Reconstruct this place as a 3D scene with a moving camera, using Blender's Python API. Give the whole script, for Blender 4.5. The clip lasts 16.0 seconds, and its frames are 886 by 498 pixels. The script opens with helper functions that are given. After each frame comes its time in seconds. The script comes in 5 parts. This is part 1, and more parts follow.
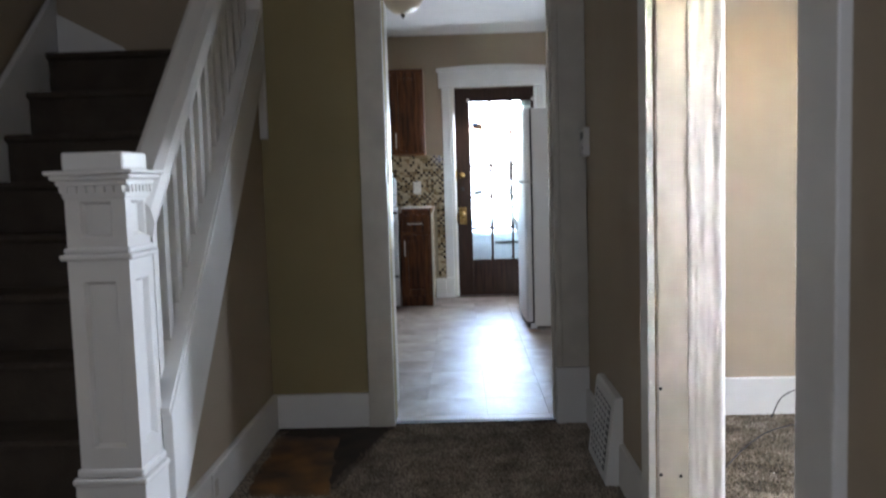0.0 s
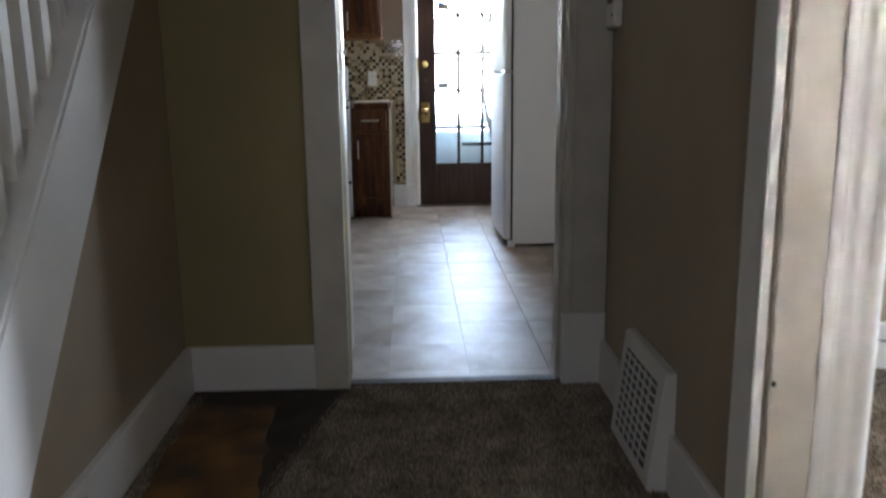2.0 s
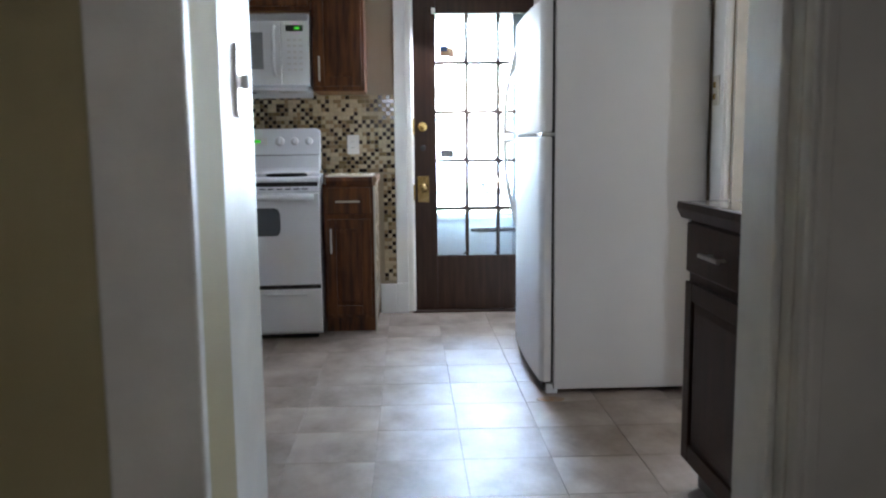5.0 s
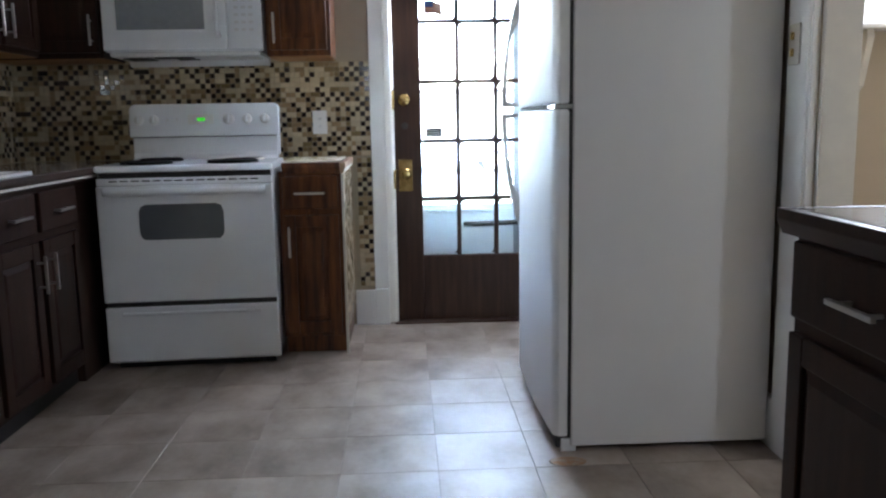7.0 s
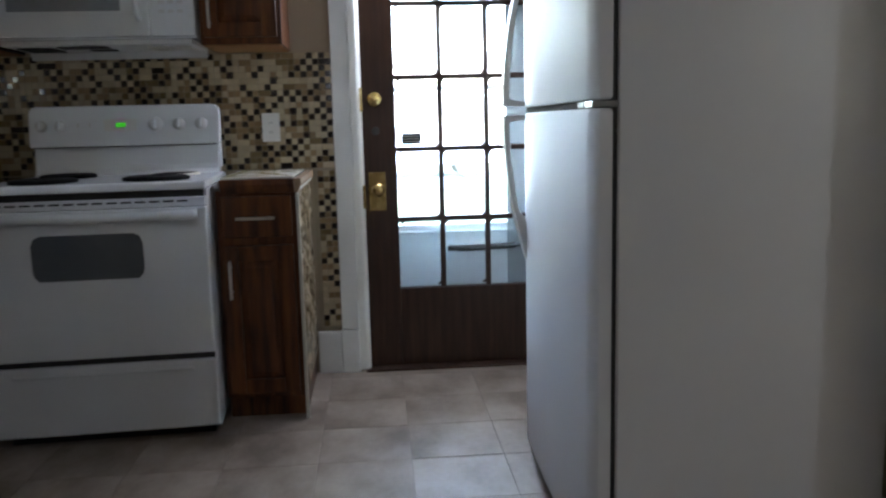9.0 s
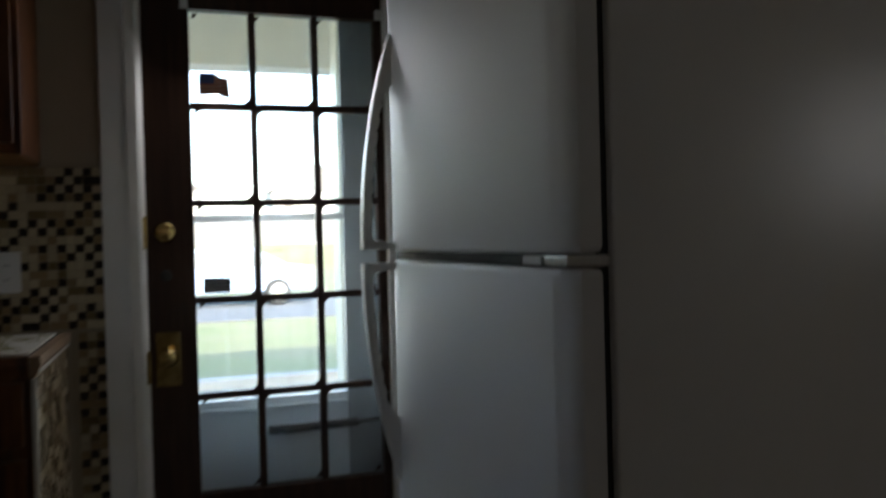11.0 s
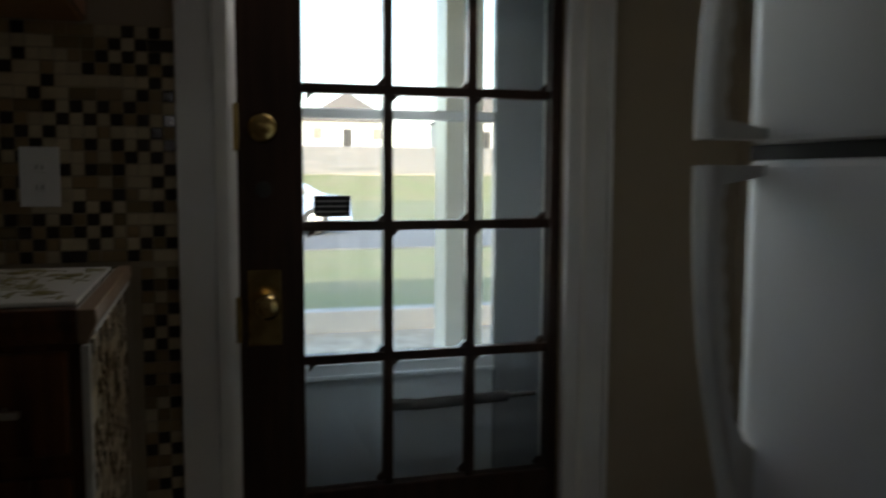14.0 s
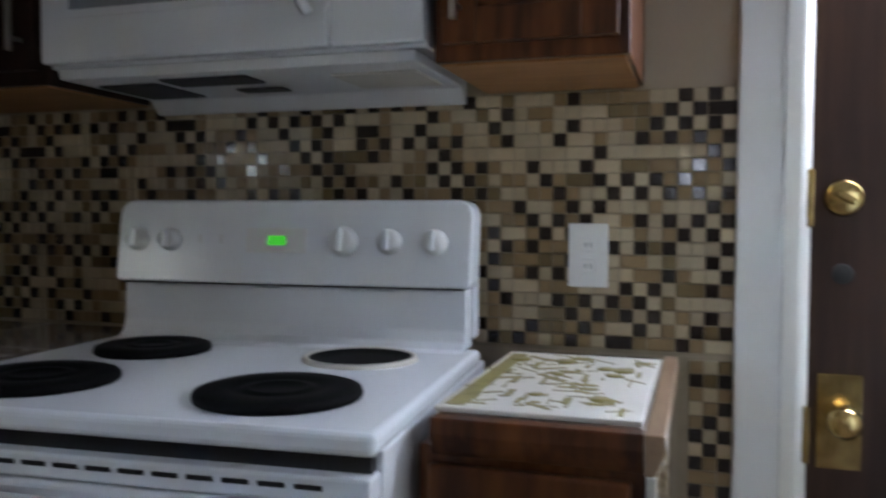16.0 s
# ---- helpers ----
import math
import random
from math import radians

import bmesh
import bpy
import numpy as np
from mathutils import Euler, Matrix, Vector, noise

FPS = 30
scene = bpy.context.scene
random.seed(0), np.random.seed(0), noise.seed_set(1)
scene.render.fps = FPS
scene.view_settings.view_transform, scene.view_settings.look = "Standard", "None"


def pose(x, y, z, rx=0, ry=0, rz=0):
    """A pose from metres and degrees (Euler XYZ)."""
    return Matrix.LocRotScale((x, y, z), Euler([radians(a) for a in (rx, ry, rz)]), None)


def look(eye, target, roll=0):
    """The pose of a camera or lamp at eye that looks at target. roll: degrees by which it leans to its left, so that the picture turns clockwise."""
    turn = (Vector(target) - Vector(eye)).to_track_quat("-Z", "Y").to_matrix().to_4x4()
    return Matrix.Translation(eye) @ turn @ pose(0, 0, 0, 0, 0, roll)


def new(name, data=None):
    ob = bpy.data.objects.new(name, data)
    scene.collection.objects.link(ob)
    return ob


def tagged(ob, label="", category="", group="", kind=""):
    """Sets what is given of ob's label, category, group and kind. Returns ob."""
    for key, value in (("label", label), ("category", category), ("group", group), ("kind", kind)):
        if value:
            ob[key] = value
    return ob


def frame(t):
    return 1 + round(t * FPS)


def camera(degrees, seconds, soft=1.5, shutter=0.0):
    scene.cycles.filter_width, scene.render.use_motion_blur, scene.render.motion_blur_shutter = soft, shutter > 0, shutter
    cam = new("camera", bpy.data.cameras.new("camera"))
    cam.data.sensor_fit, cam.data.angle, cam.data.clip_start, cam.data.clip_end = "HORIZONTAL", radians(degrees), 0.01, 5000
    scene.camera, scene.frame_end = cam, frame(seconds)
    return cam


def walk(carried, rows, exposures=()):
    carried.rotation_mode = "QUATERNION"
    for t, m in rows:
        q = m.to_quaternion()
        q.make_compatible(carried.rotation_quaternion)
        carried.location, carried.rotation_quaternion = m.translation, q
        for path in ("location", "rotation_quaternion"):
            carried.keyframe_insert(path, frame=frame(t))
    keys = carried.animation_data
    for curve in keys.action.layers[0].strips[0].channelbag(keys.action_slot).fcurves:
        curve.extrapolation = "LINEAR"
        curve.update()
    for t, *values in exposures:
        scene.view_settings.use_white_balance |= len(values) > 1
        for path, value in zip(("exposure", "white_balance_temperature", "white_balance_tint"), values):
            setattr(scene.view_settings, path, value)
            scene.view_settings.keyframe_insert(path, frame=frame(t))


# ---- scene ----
cam = camera(57.0, 16.0, 2.2, 0.5)
PATH = [
    (0, (1.652, -0.948, 1.158), (1.606, 1.044, 0.989), -1.7),
    (0.5, (1.629, -0.685, 1.134), (1.62, 1.285, 0.79), -1.5),
    (1, (1.613, -0.436, 1.086), (1.627, 1.496, 0.57), -1.5),
    (1.5, (1.596, -0.211, 1.09), (1.632, 1.721, 0.574), -1.4),
    (2, (1.555, 0.04, 1.094), (1.626, 1.996, 0.681), -0.7),
    (2.5, (1.521, 0.294, 1.112), (1.612, 2.264, 0.779), -0.2),
    (3, (1.52, 0.603, 1.109), (1.604, 2.574, 0.784), -0.2),
    (3.5, (1.529, 0.944, 1.105), (1.612, 2.919, 0.801), -0.6),
    (4, (1.542, 1.226, 1.107), (1.638, 3.206, 0.843), -1.2),
    (4.2, (1.532, 1.333, 1.103), (1.63, 3.315, 0.851), -0.7),
    (6.3, (1.676, 2.476, 1.064), (1.744, 4.455, 0.786), -0.8),
    (6.5, (1.661, 2.541, 1.091), (1.739, 4.517, 0.793), -1.0),
    (7, (1.677, 2.704, 1.081), (1.763, 4.679, 0.772), -1.0),
    (7.5, (1.661, 2.857, 1.077), (1.764, 4.829, 0.761), -1.1),
    (8, (1.656, 3.041, 1.074), (1.743, 5.014, 0.757), -1.3),
    (8.2, (1.669, 3.137, 1.073), (1.743, 5.111, 0.758), -1.3),
    (10.3, (1.677, 4.054, 1.119), (2.104, 6.0, 0.933), -1.9),
    (10.5, (1.698, 4.156, 1.112), (2.161, 6.097, 0.971), -2.0),
    (11, (1.707, 4.37, 1.149), (2.328, 6.27, 1.128), -1.5),
    (11.5, (1.675, 4.546, 1.179), (2.535, 6.345, 1.363), -1.5),
    (12, (1.596, 4.637, 1.213), (2.621, 6.338, 1.453), -2.4),
    (12.5, (1.584, 4.761, 1.209), (2.578, 6.49, 1.364), -2.1),
    (13, (1.621, 4.9, 1.186), (2.481, 6.705, 1.24), -1.3),
    (13.5, (1.615, 5.044, 1.148), (2.327, 6.91, 1.079), -0.2),
    (14, (1.55, 5.229, 1.093), (2.11, 7.141, 0.915), 0.25),
    (14.5, (1.485, 5.392, 1.095), (1.84, 7.343, 0.857), 0.45),
    (15, (1.473, 5.468, 1.089), (1.495, 7.461, 0.926), 0.7),
    (15.5, (1.45, 5.493, 1.124), (1.139, 7.464, 1.002), 0.6),
    (16, (1.432, 5.484, 1.157), (0.836, 7.391, 1.081), 0.3),
]
EXPOSURES = [(t, stops, kelvin, 15) for t, stops, kelvin in (
    (0, 6.5, 5700), (0.5, 6.3, 5700), (1.0, 6.3, 5600), (1.5, 6.1, 5700), (2.5, 6.3, 6000), (3.0, 6.5, 6000), (3.5, 6.7, 5900), (4.2, 6.7, 5800), (6.3, 6.4, 5700), (8.2, 6.2, 5700), (10.3, 4.0, 6400), (11.0, 3.3, 6600),
    (11.5, 3.0, 6700), (12.0, 3.5, 6600), (12.5, 3.8, 6600), (13.0, 3.3, 6800), (13.5, 2.6, 7000), (14.0, 2.5, 7000), (14.5, 2.75, 7000), (15.0, 2.8, 7000), (15.5, 4.6, 6200), (16.0, 6.0, 5700))]
walk(cam, [(t, look(eye, target, roll)) for t, eye, target, roll in PATH], EXPOSURES)

# ---- world, sun and window light ----
world = bpy.data.worlds.new("world")
scene.world = world
world.use_nodes = True
wn = world.node_tree.nodes
sky = wn.new("ShaderNodeTexSky")
sky.sky_type, sky.sun_disc = "NISHITA", False
sky.sun_elevation, sky.sun_rotation = radians(24), radians(176)
wn["Background"].inputs["Strength"].default_value = 0.15
world.node_tree.links.new(sky.outputs[0], wn["Background"].inputs["Color"])


def lamp(name, kind, energy, m, color=(1, 1, 1), size=None, angle=None):
    data = bpy.data.lights.new(name, kind)
    data.energy, data.color = energy, color
    if size:
        data.shape, data.size, data.size_y = "RECTANGLE", size[0], size[1]
    if angle:
        data.angle = radians(angle)
    ob = new(name, data)
    ob.matrix_world = m
    return ob


lamp("sun", "SUN", 1.3, look((0, 0, 0), (0.06, 0.91, -0.405)), (1.0, 0.95, 0.88), angle=0.6)
lamp("back_door_light", "AREA", 0.92, look((2.04, 7.2, 1.3), (1.6, 5.5, 0.35)), (0.93, 0.96, 1.0), (0.4, 1.2))
lamp("living_window_light", "AREA", 2.0, look((5.44, 1.33, 1.57), (3.44, -0.35, 1.05)), (0.93, 0.97, 1.0), (0.3, 0.7))
lamp("front_window_light", "AREA", 0.02, look((3.3, -2.28, 1.45), (3.3, 0, 1.3)), (0.95, 0.98, 1.0), (1.3, 1.3))
# added fill that brightens the hall from an unseen front end
lamp("hall_fill_light", "AREA", 0.23, look((1.315, -2.38, 1.65), (1.35, 0, 1.2)), (0.97, 0.98, 1.0), (0.5, 0.7))
lamp("sink_window_light", "AREA", 0.34, look((-0.86, 5.53, 1.45), (1.5, 5.75, 1.0)), (0.95, 0.98, 1.0), (0.56, 0.3))
lamp("dining_window_light", "AREA", 0.85, look((4.05, 6.12, 1.85), (4.05, 4.0, 1.4)), (0.93, 0.97, 1.0), (0.8, 0.8))
lamp("dining_side_light", "AREA", 0.12, look((4.57, 3.3, 1.5), (2.87, 4.7, 1.2)), (0.93, 0.97, 1.0), (0.22, 0.5))


# ---- materials ----
def material(name, color, rough=0.5, metal=0.0, var=0.06, scale=6.0, bump=0.0, bump_scale=200.0, color2=None, spec=0.5, coat=0.0, stretch=(1, 1, 1), fine=0.0):
    """A painted or natural surface: colour that drifts at two scales, with fine relief."""
    m = bpy.data.materials.new(name)
    m.use_nodes = True
    t = m.node_tree
    b = t.nodes["Principled BSDF"]
    b.inputs["Roughness"].default_value, b.inputs["Metallic"].default_value = rough, metal
    b.inputs["Specular IOR Level"].default_value, b.inputs["Coat Weight"].default_value = spec, coat
    co = t.nodes.new("ShaderNodeTexCoord")
    mp = t.nodes.new("ShaderNodeMapping")
    mp.inputs["Scale"].default_value = stretch
    t.links.new(co.outputs["Object"], mp.inputs[0])
    n1 = t.nodes.new("ShaderNodeTexNoise")
    n1.inputs["Scale"].default_value, n1.inputs["Detail"].default_value = scale, 6
    n2 = t.nodes.new("ShaderNodeTexNoise")
    n2.inputs["Scale"].default_value, n2.inputs["Detail"].default_value = bump_scale, 3
    for n in (n1, n2):
        t.links.new(mp.outputs[0], n.inputs["Vector"])
    ramp = t.nodes.new("ShaderNodeValToRGB")
    lo = color2 or tuple(c * (1 - 2 * var) for c in color)
    ramp.color_ramp.elements[0].position, ramp.color_ramp.elements[1].position = 0.32, 0.68
    ramp.color_ramp.elements[0].color, ramp.color_ramp.elements[1].color = (*lo, 1), (*color, 1)
    mixf = t.nodes.new("ShaderNodeMix")
    mixf.inputs[0].default_value = fine
    t.links.new(n1.outputs[0], mixf.inputs[2])
    t.links.new(n2.outputs[0], mixf.inputs[3])
    t.links.new(mixf.outputs[0], ramp.inputs[0])
    t.links.new(ramp.outputs[0], b.inputs["Base Color"])
    if bump:
        bp = t.nodes.new("ShaderNodeBump")
        bp.inputs["Strength"].default_value, bp.inputs["Distance"].default_value = bump, 0.004
        t.links.new(n2.outputs[0], bp.inputs["Height"])
        t.links.new(bp.outputs[0], b.inputs["Normal"])
    return m


WALL = material("tan_wall_paint", (0.37, 0.303, 0.215), 0.75, var=0.04, scale=2.5, bump=0.12, bump_scale=260)
# end wall, darker and more olive than the tan walls
KHAKI = material("khaki_end_wall", (0.3, 0.245, 0.115), 0.75, var=0.05, scale=2.5, bump=0.12, bump_scale=260)
TRIM = material("white_trim_paint", (0.74, 0.73, 0.7), 0.38, var=0.05, scale=4, bump=0.08, bump_scale=60)
OLDTRIM = material("worn_cream_trim_paint", (0.55, 0.52, 0.45), 0.45, var=0.09, scale=7, bump=0.12, bump_scale=80)
# whiter, glossier trim: daylight on the door's edges put into the colour
LITTRIM = material("lit_white_gloss_trim", (0.8, 0.78, 0.72), 0.15, var=0.05, scale=9, bump=0.05, bump_scale=60)
CEIL = material("ceiling_paint", (0.75, 0.74, 0.71), 0.85, var=0.03, bump=0.15, bump_scale=150)
CARPET = material("grey_brown_carpet", (0.2, 0.165, 0.125), 0.97, color2=(0.1, 0.08, 0.062), scale=9, bump=1.0, bump_scale=330, spec=0.1, fine=0.75)
# settings of the hall carpet with its colours cut to half or less
STAIRCARPET = material("darkened_stair_carpet", (0.1, 0.082, 0.064), 0.98, color2=(0.035, 0.028, 0.022), scale=9, bump=1.0, bump_scale=330, spec=0.1, fine=0.75)
SUBFLOOR = material("bare_brown_floor_patch", (0.2, 0.09, 0.02), 0.6, color2=(0.02, 0.013, 0.008), scale=6, bump=0.2, bump_scale=90)
VINYL = material("stone_look_vinyl", (0.37, 0.31, 0.26), 0.48, color2=(0.17, 0.135, 0.108), scale=3.6, bump=0.07, bump_scale=38, stretch=(1.5, 1, 1), spec=0.22, fine=0.12)
CHERRY = material("dark_cherry_wood", (0.15, 0.052, 0.014), 0.4, color2=(0.035, 0.011, 0.005), scale=5, bump=0.1, bump_scale=60, stretch=(7, 7, 0.8), spec=0.3)
# grain of the cherry wood in much darker, less red colours
CABWOOD = material("near_black_wood", (0.034, 0.016, 0.011), 0.42, color2=(0.018, 0.01, 0.007), scale=5, bump=0.1, bump_scale=60, stretch=(7, 7, 0.8), spec=0.15)
RAWWOOD = material("raw_plywood", (0.33, 0.16, 0.05), 0.6, color2=(0.24, 0.11, 0.035), scale=5, stretch=(1, 8, 8))
DOORWOOD = material("dark_stained_door", (0.05, 0.023, 0.012), 0.45, color2=(0.024, 0.011, 0.007), scale=5, bump=0.12, bump_scale=50, stretch=(8, 8, 0.7), spec=0.3)
APPL = material("white_enamel", (0.74, 0.76, 0.78), 0.16, var=0.02, scale=3, bump=0.02, bump_scale=50)
FRIDGESIDE = material("painted_fridge_side", (0.7, 0.7, 0.7), 0.22, var=0.03, scale=2, bump=0.06, bump_scale=420)
FRIDGE = material("textured_white_fridge_steel", (0.7, 0.7, 0.7), 0.55, var=0.03, scale=2, bump=0.1, bump_scale=420)
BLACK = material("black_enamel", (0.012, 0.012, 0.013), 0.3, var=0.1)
RUBBER = material("dark_gasket", (0.035, 0.034, 0.033), 0.7, var=0.1)
CHROME = material("brushed_steel", (0.62, 0.62, 0.6), 0.28, 1.0, var=0.05, scale=40, stretch=(1, 1, 12))
BRASS = material("tarnished_brass", (0.58, 0.43, 0.18), 0.24, 1.0, color2=(0.3, 0.2, 0.07), scale=30)
GREYGLASS = material("smoked_oven_window", (0.09, 0.1, 0.11), 0.08, var=0.05)


def glass(name, tint=(1, 1, 1), rough=0.0):
    m = bpy.data.materials.new(name)
    m.use_nodes = True
    t = m.node_tree
    t.nodes.remove(t.nodes["Principled BSDF"])
    tr, gl, mx, fr = (t.nodes.new("ShaderNode" + k) for k in ("BsdfTransparent", "BsdfGlossy", "MixShader", "Fresnel"))
    tr.inputs[0].default_value = (*tint, 1)
    gl.inputs["Roughness"].default_value = rough
    t.links.new(fr.outputs[0], mx.inputs[0])
    t.links.new(tr.outputs[0], mx.inputs[1])
    t.links.new(gl.outputs[0], mx.inputs[2])
    t.links.new(mx.outputs[0], t.nodes["Material Output"].inputs[0])
    return m


PANE = glass("window_glass", (0.96, 0.98, 0.97))


# ---- mesh helpers ----
OFF = Vector((0, 0, 0))     # where the part of the house being built stands

def quads(bm, x0, x1, y0, y1, z0, z1):
    v = [bm.verts.new(p) for p in ((x0, y0, z0), (x1, y0, z0), (x1, y1, z0), (x0, y1, z0), (x0, y0, z1), (x1, y0, z1), (x1, y1, z1), (x0, y1, z1))]
    for f in ((3, 2, 1, 0), (4, 5, 6, 7), (0, 1, 5, 4), (1, 2, 6, 5), (2, 3, 7, 6), (3, 0, 4, 7)):
        bm.faces.new([v[i] for i in f])
    return v


def link(name, bm, mat, parent=None, label="", smooth=False):
    me = bpy.data.meshes.new(name)
    bm.to_mesh(me)
    bm.free()
    if mat:
        me.materials.append(mat)
    if smooth:
        me.polygons.foreach_set("use_smooth", [True] * len(me.polygons))
    ob = new(name, me)
    if parent:
        ob.parent = parent
    else:
        ob.location = OFF
    if label:
        ob["label"] = label
    return ob


part = link


def box(name, b, mat, parent=None, bevel=0.0, label="", segs=2):
    bm = bmesh.new()
    quads(bm, *b)
    if bevel:
        bmesh.ops.bevel(bm, geom=list(bm.edges), offset=bevel, segments=segs, profile=0.5, affect="EDGES")
    return link(name, bm, mat, parent, label)


def prism(name, outline, axis, a, c, mat, parent=None, bevel=0.0, label="", smooth=False):
    """Sweeps a closed outline of (u, v) from a to c along an axis: x: (y, z), y: (x, z), z: (x, y)."""
    bm = bmesh.new()
    def at(u, v, w):
        return {"x": (w, u, v), "y": (u, w, v), "z": (u, v, w)}[axis]
    lo, hi = ([bm.verts.new(at(u, v, w)) for u, v in outline] for w in (a, c))
    bm.faces.new(lo)
    bm.faces.new(hi)
    n = len(outline)
    for i in range(n):
        bm.faces.new((lo[i], lo[(i + 1) % n], hi[(i + 1) % n], hi[i]))
    bmesh.ops.recalc_face_normals(bm, faces=list(bm.faces))
    if bevel:
        bmesh.ops.bevel(bm, geom=list(bm.edges), offset=bevel, segments=2, profile=0.5, affect="EDGES")
    return link(name, bm, mat, parent, label, smooth)


def lathe(name, profile, m, mat, parent=None, label="", n=24, smooth=True, caps=True):
    """Turns a profile of (radius, height) about the local z axis, placed by m."""
    bm = bmesh.new()
    rings = []
    for r, h in profile:
        rings.append([bm.verts.new(m @ Vector((r * math.cos(2 * math.pi * i / n), r * math.sin(2 * math.pi * i / n), h))) for i in range(n)] if r > 1e-6 else [bm.verts.new(m @ Vector((0, 0, h)))])
    for p, q in zip(rings, rings[1:]):
        for i in range(n):
            a, b = p[i % len(p)], p[(i + 1) % len(p)]
            c, d = q[(i + 1) % len(q)], q[i % len(q)]
            f = [v for k, v in enumerate((a, b, c, d)) if v not in (a, b, c, d)[:k]]
            if len(f) > 2:
                bm.faces.new(f)
    for ring in (rings[0], rings[-1]):
        if caps and len(ring) > 2:
            bm.faces.new(ring)
    bmesh.ops.recalc_face_normals(bm, faces=list(bm.faces))
    return link(name, bm, mat, parent, label, smooth)


def tube(name, points, radius, mat, parent=None, label="", res=6):
    cu = bpy.data.curves.new(name, "CURVE")
    cu.dimensions, cu.bevel_depth, cu.bevel_resolution, cu.use_fill_caps = "3D", radius, 2, True
    sp = cu.splines.new("BEZIER")
    sp.bezier_points.add(len(points) - 1)
    for p, co in zip(sp.bezier_points, points):
        p.co, p.handle_left_type, p.handle_right_type = co, "AUTO", "AUTO"
    sp.resolution_u = res
    cu.materials.append(mat)
    tmp = bpy.data.objects.new(name, cu)
    me = bpy.data.meshes.new_from_object(tmp)
    bpy.data.objects.remove(tmp)
    ob = new(name, me)
    ob.parent = parent
    if not parent:
        ob.location = OFF
    if label:
        ob["label"] = label
    return ob


def empty(name, label, category, at=(0, 0, 0), group=""):
    ob = new(name)
    ob.location = Vector(at) + OFF
    ob.empty_display_size = 0.1
    return tagged(ob, label, category, group)


def wall(name, axis, at, thick, u0, u1, z0, z1, holes, mat, label):
    """A wall whose near face lies at axis = at; holes are (u0, u1, z0, z1) right through it."""
    bm = bmesh.new()
    us = sorted({u0, u1, *(h[0] for h in holes), *(h[1] for h in holes)})
    zs = sorted({z0, z1, *(h[2] for h in holes), *(h[3] for h in holes)})
    us, zs = [u for u in us if u0 <= u <= u1], [z for z in zs if z0 <= z <= z1]
    for ua, ub in zip(us, us[1:]):
        run = []
        for za, zb in zip(zs, zs[1:]):
            if any(h[0] <= ua and ub <= h[1] and h[2] <= za and zb <= h[3] for h in holes):
                continue
            if run and run[-1][1] == za:
                run[-1][1] = zb
            else:
                run.append([za, zb])
        for za, zb in run:
            lo, hi = min(at, at + thick), max(at, at + thick)
            quads(bm, *((lo, hi, ua, ub) if axis == "x" else (ua, ub, lo, hi)), za, zb)
    return tagged(link(name, bm, mat), label, "wall", kind="structure")


# ---- shell ----
KIT = 2.545      # kitchen ceiling
BACK = 7.045     # kitchen's outer wall, inner face
HALLR = 2.195     # hall's right wall
LEFT = -0.32     # far left wall of stair and kitchen
tagged(box("hall_floor", (LEFT, HALLR + 0.19, -2.45, 2.899, -0.1, 0.0), CARPET), "grey-brown cut-pile carpet of the hallway", "floor", kind="structure")
tagged(box("living_floor", (HALLR + 0.19, 5.6, -2.4, 2.95, -0.1, 0.0), CARPET), "grey-brown cut-pile carpet of the side room", "floor", kind="structure")
tagged(box("kitchen_floor", (LEFT - 0.1, 2.97, 2.9, BACK + 0.06, -0.1, 0.0), VINYL), "stone-look grey vinyl kitchen floor", "floor", kind="structure")
tagged(box("dining_floor", (2.97, 5.6, 3.0, 6.3, -0.1, 0.0), VINYL), "vinyl floor of the next room", "floor", kind="structure")

HALL = Vector((0.038, -0.03, 0))
OFF = HALL
wall("wall_hall_end", "y", 2.87, 0.16, 0.685, HALLR + 0.1, 0, 2.8, [(1.275, 2.045, 0, 2.06)], KHAKI, "khaki wall with the kitchen doorway")
wall("wall_hall_right", "x", HALLR, 0.1, -2.4, 2.87, 0, 2.6, [(0.455, 1.55, 0, 2.08)], WALL, "tan painted hall wall with a cased opening")
wall("wall_stair_back", "y", 3.04, 0.1, LEFT, 0.76, 1.5, 2.8, [], WALL, "tan painted wall at the stair's turn")
wall("wall_living_end", "y", 2.93, 0.1, HALLR + 0.1, 5.6, 0, 2.6, [], WALL, "tan painted wall of the side room")
wall("wall_front", "y", -2.4, -0.15, LEFT - 0.15, 5.65, 0, 2.8, [(1.03, 1.6, 1.27, 2.02), (2.25, 4.05, 0.75, 2.1)], WALL, "tan painted front wall with a window")
wall("wall_living_right", "x", 5.45, 0.15, -2.4, 2.93, 0, 2.6, [(1.2, 1.55, 1.2, 1.95)], WALL, "tan painted outer wall with a window")
OFF = Vector((0, 0, 0))
wall("wall_kitchen_near", "y", 3.022, 0.318, LEFT - 0.1, 1.283, 0, KIT, [], WALL, "tan painted wall behind the stair")
wall("wall_stair_left", "x", LEFT, -0.1, -2.5, BACK, 0, 2.8, [(5.2, 5.86, 1.26, 1.64)], WALL, "tan painted wall along stair and kitchen")
wall("wall_kitchen_back", "y", BACK, 0.1, LEFT, 2.97, 0, KIT, [(1.6, 2.385, -0.02, 2.04)], WALL, "tan painted outer wall with the back door")
wall("wall_kitchen_right", "x", 2.87, 0.1, 3.0, BACK, 0, KIT, [(4.3, 5.05, 0, 2.05)], WALL, "tan painted wall with a side doorway")
wall("wall_dining_end", "y", 6.2, 0.12, 2.97, 5.6, 0, KIT, [(3.62, 4.5, 1.44, 2.2)], WALL, "tan painted wall with a high window")
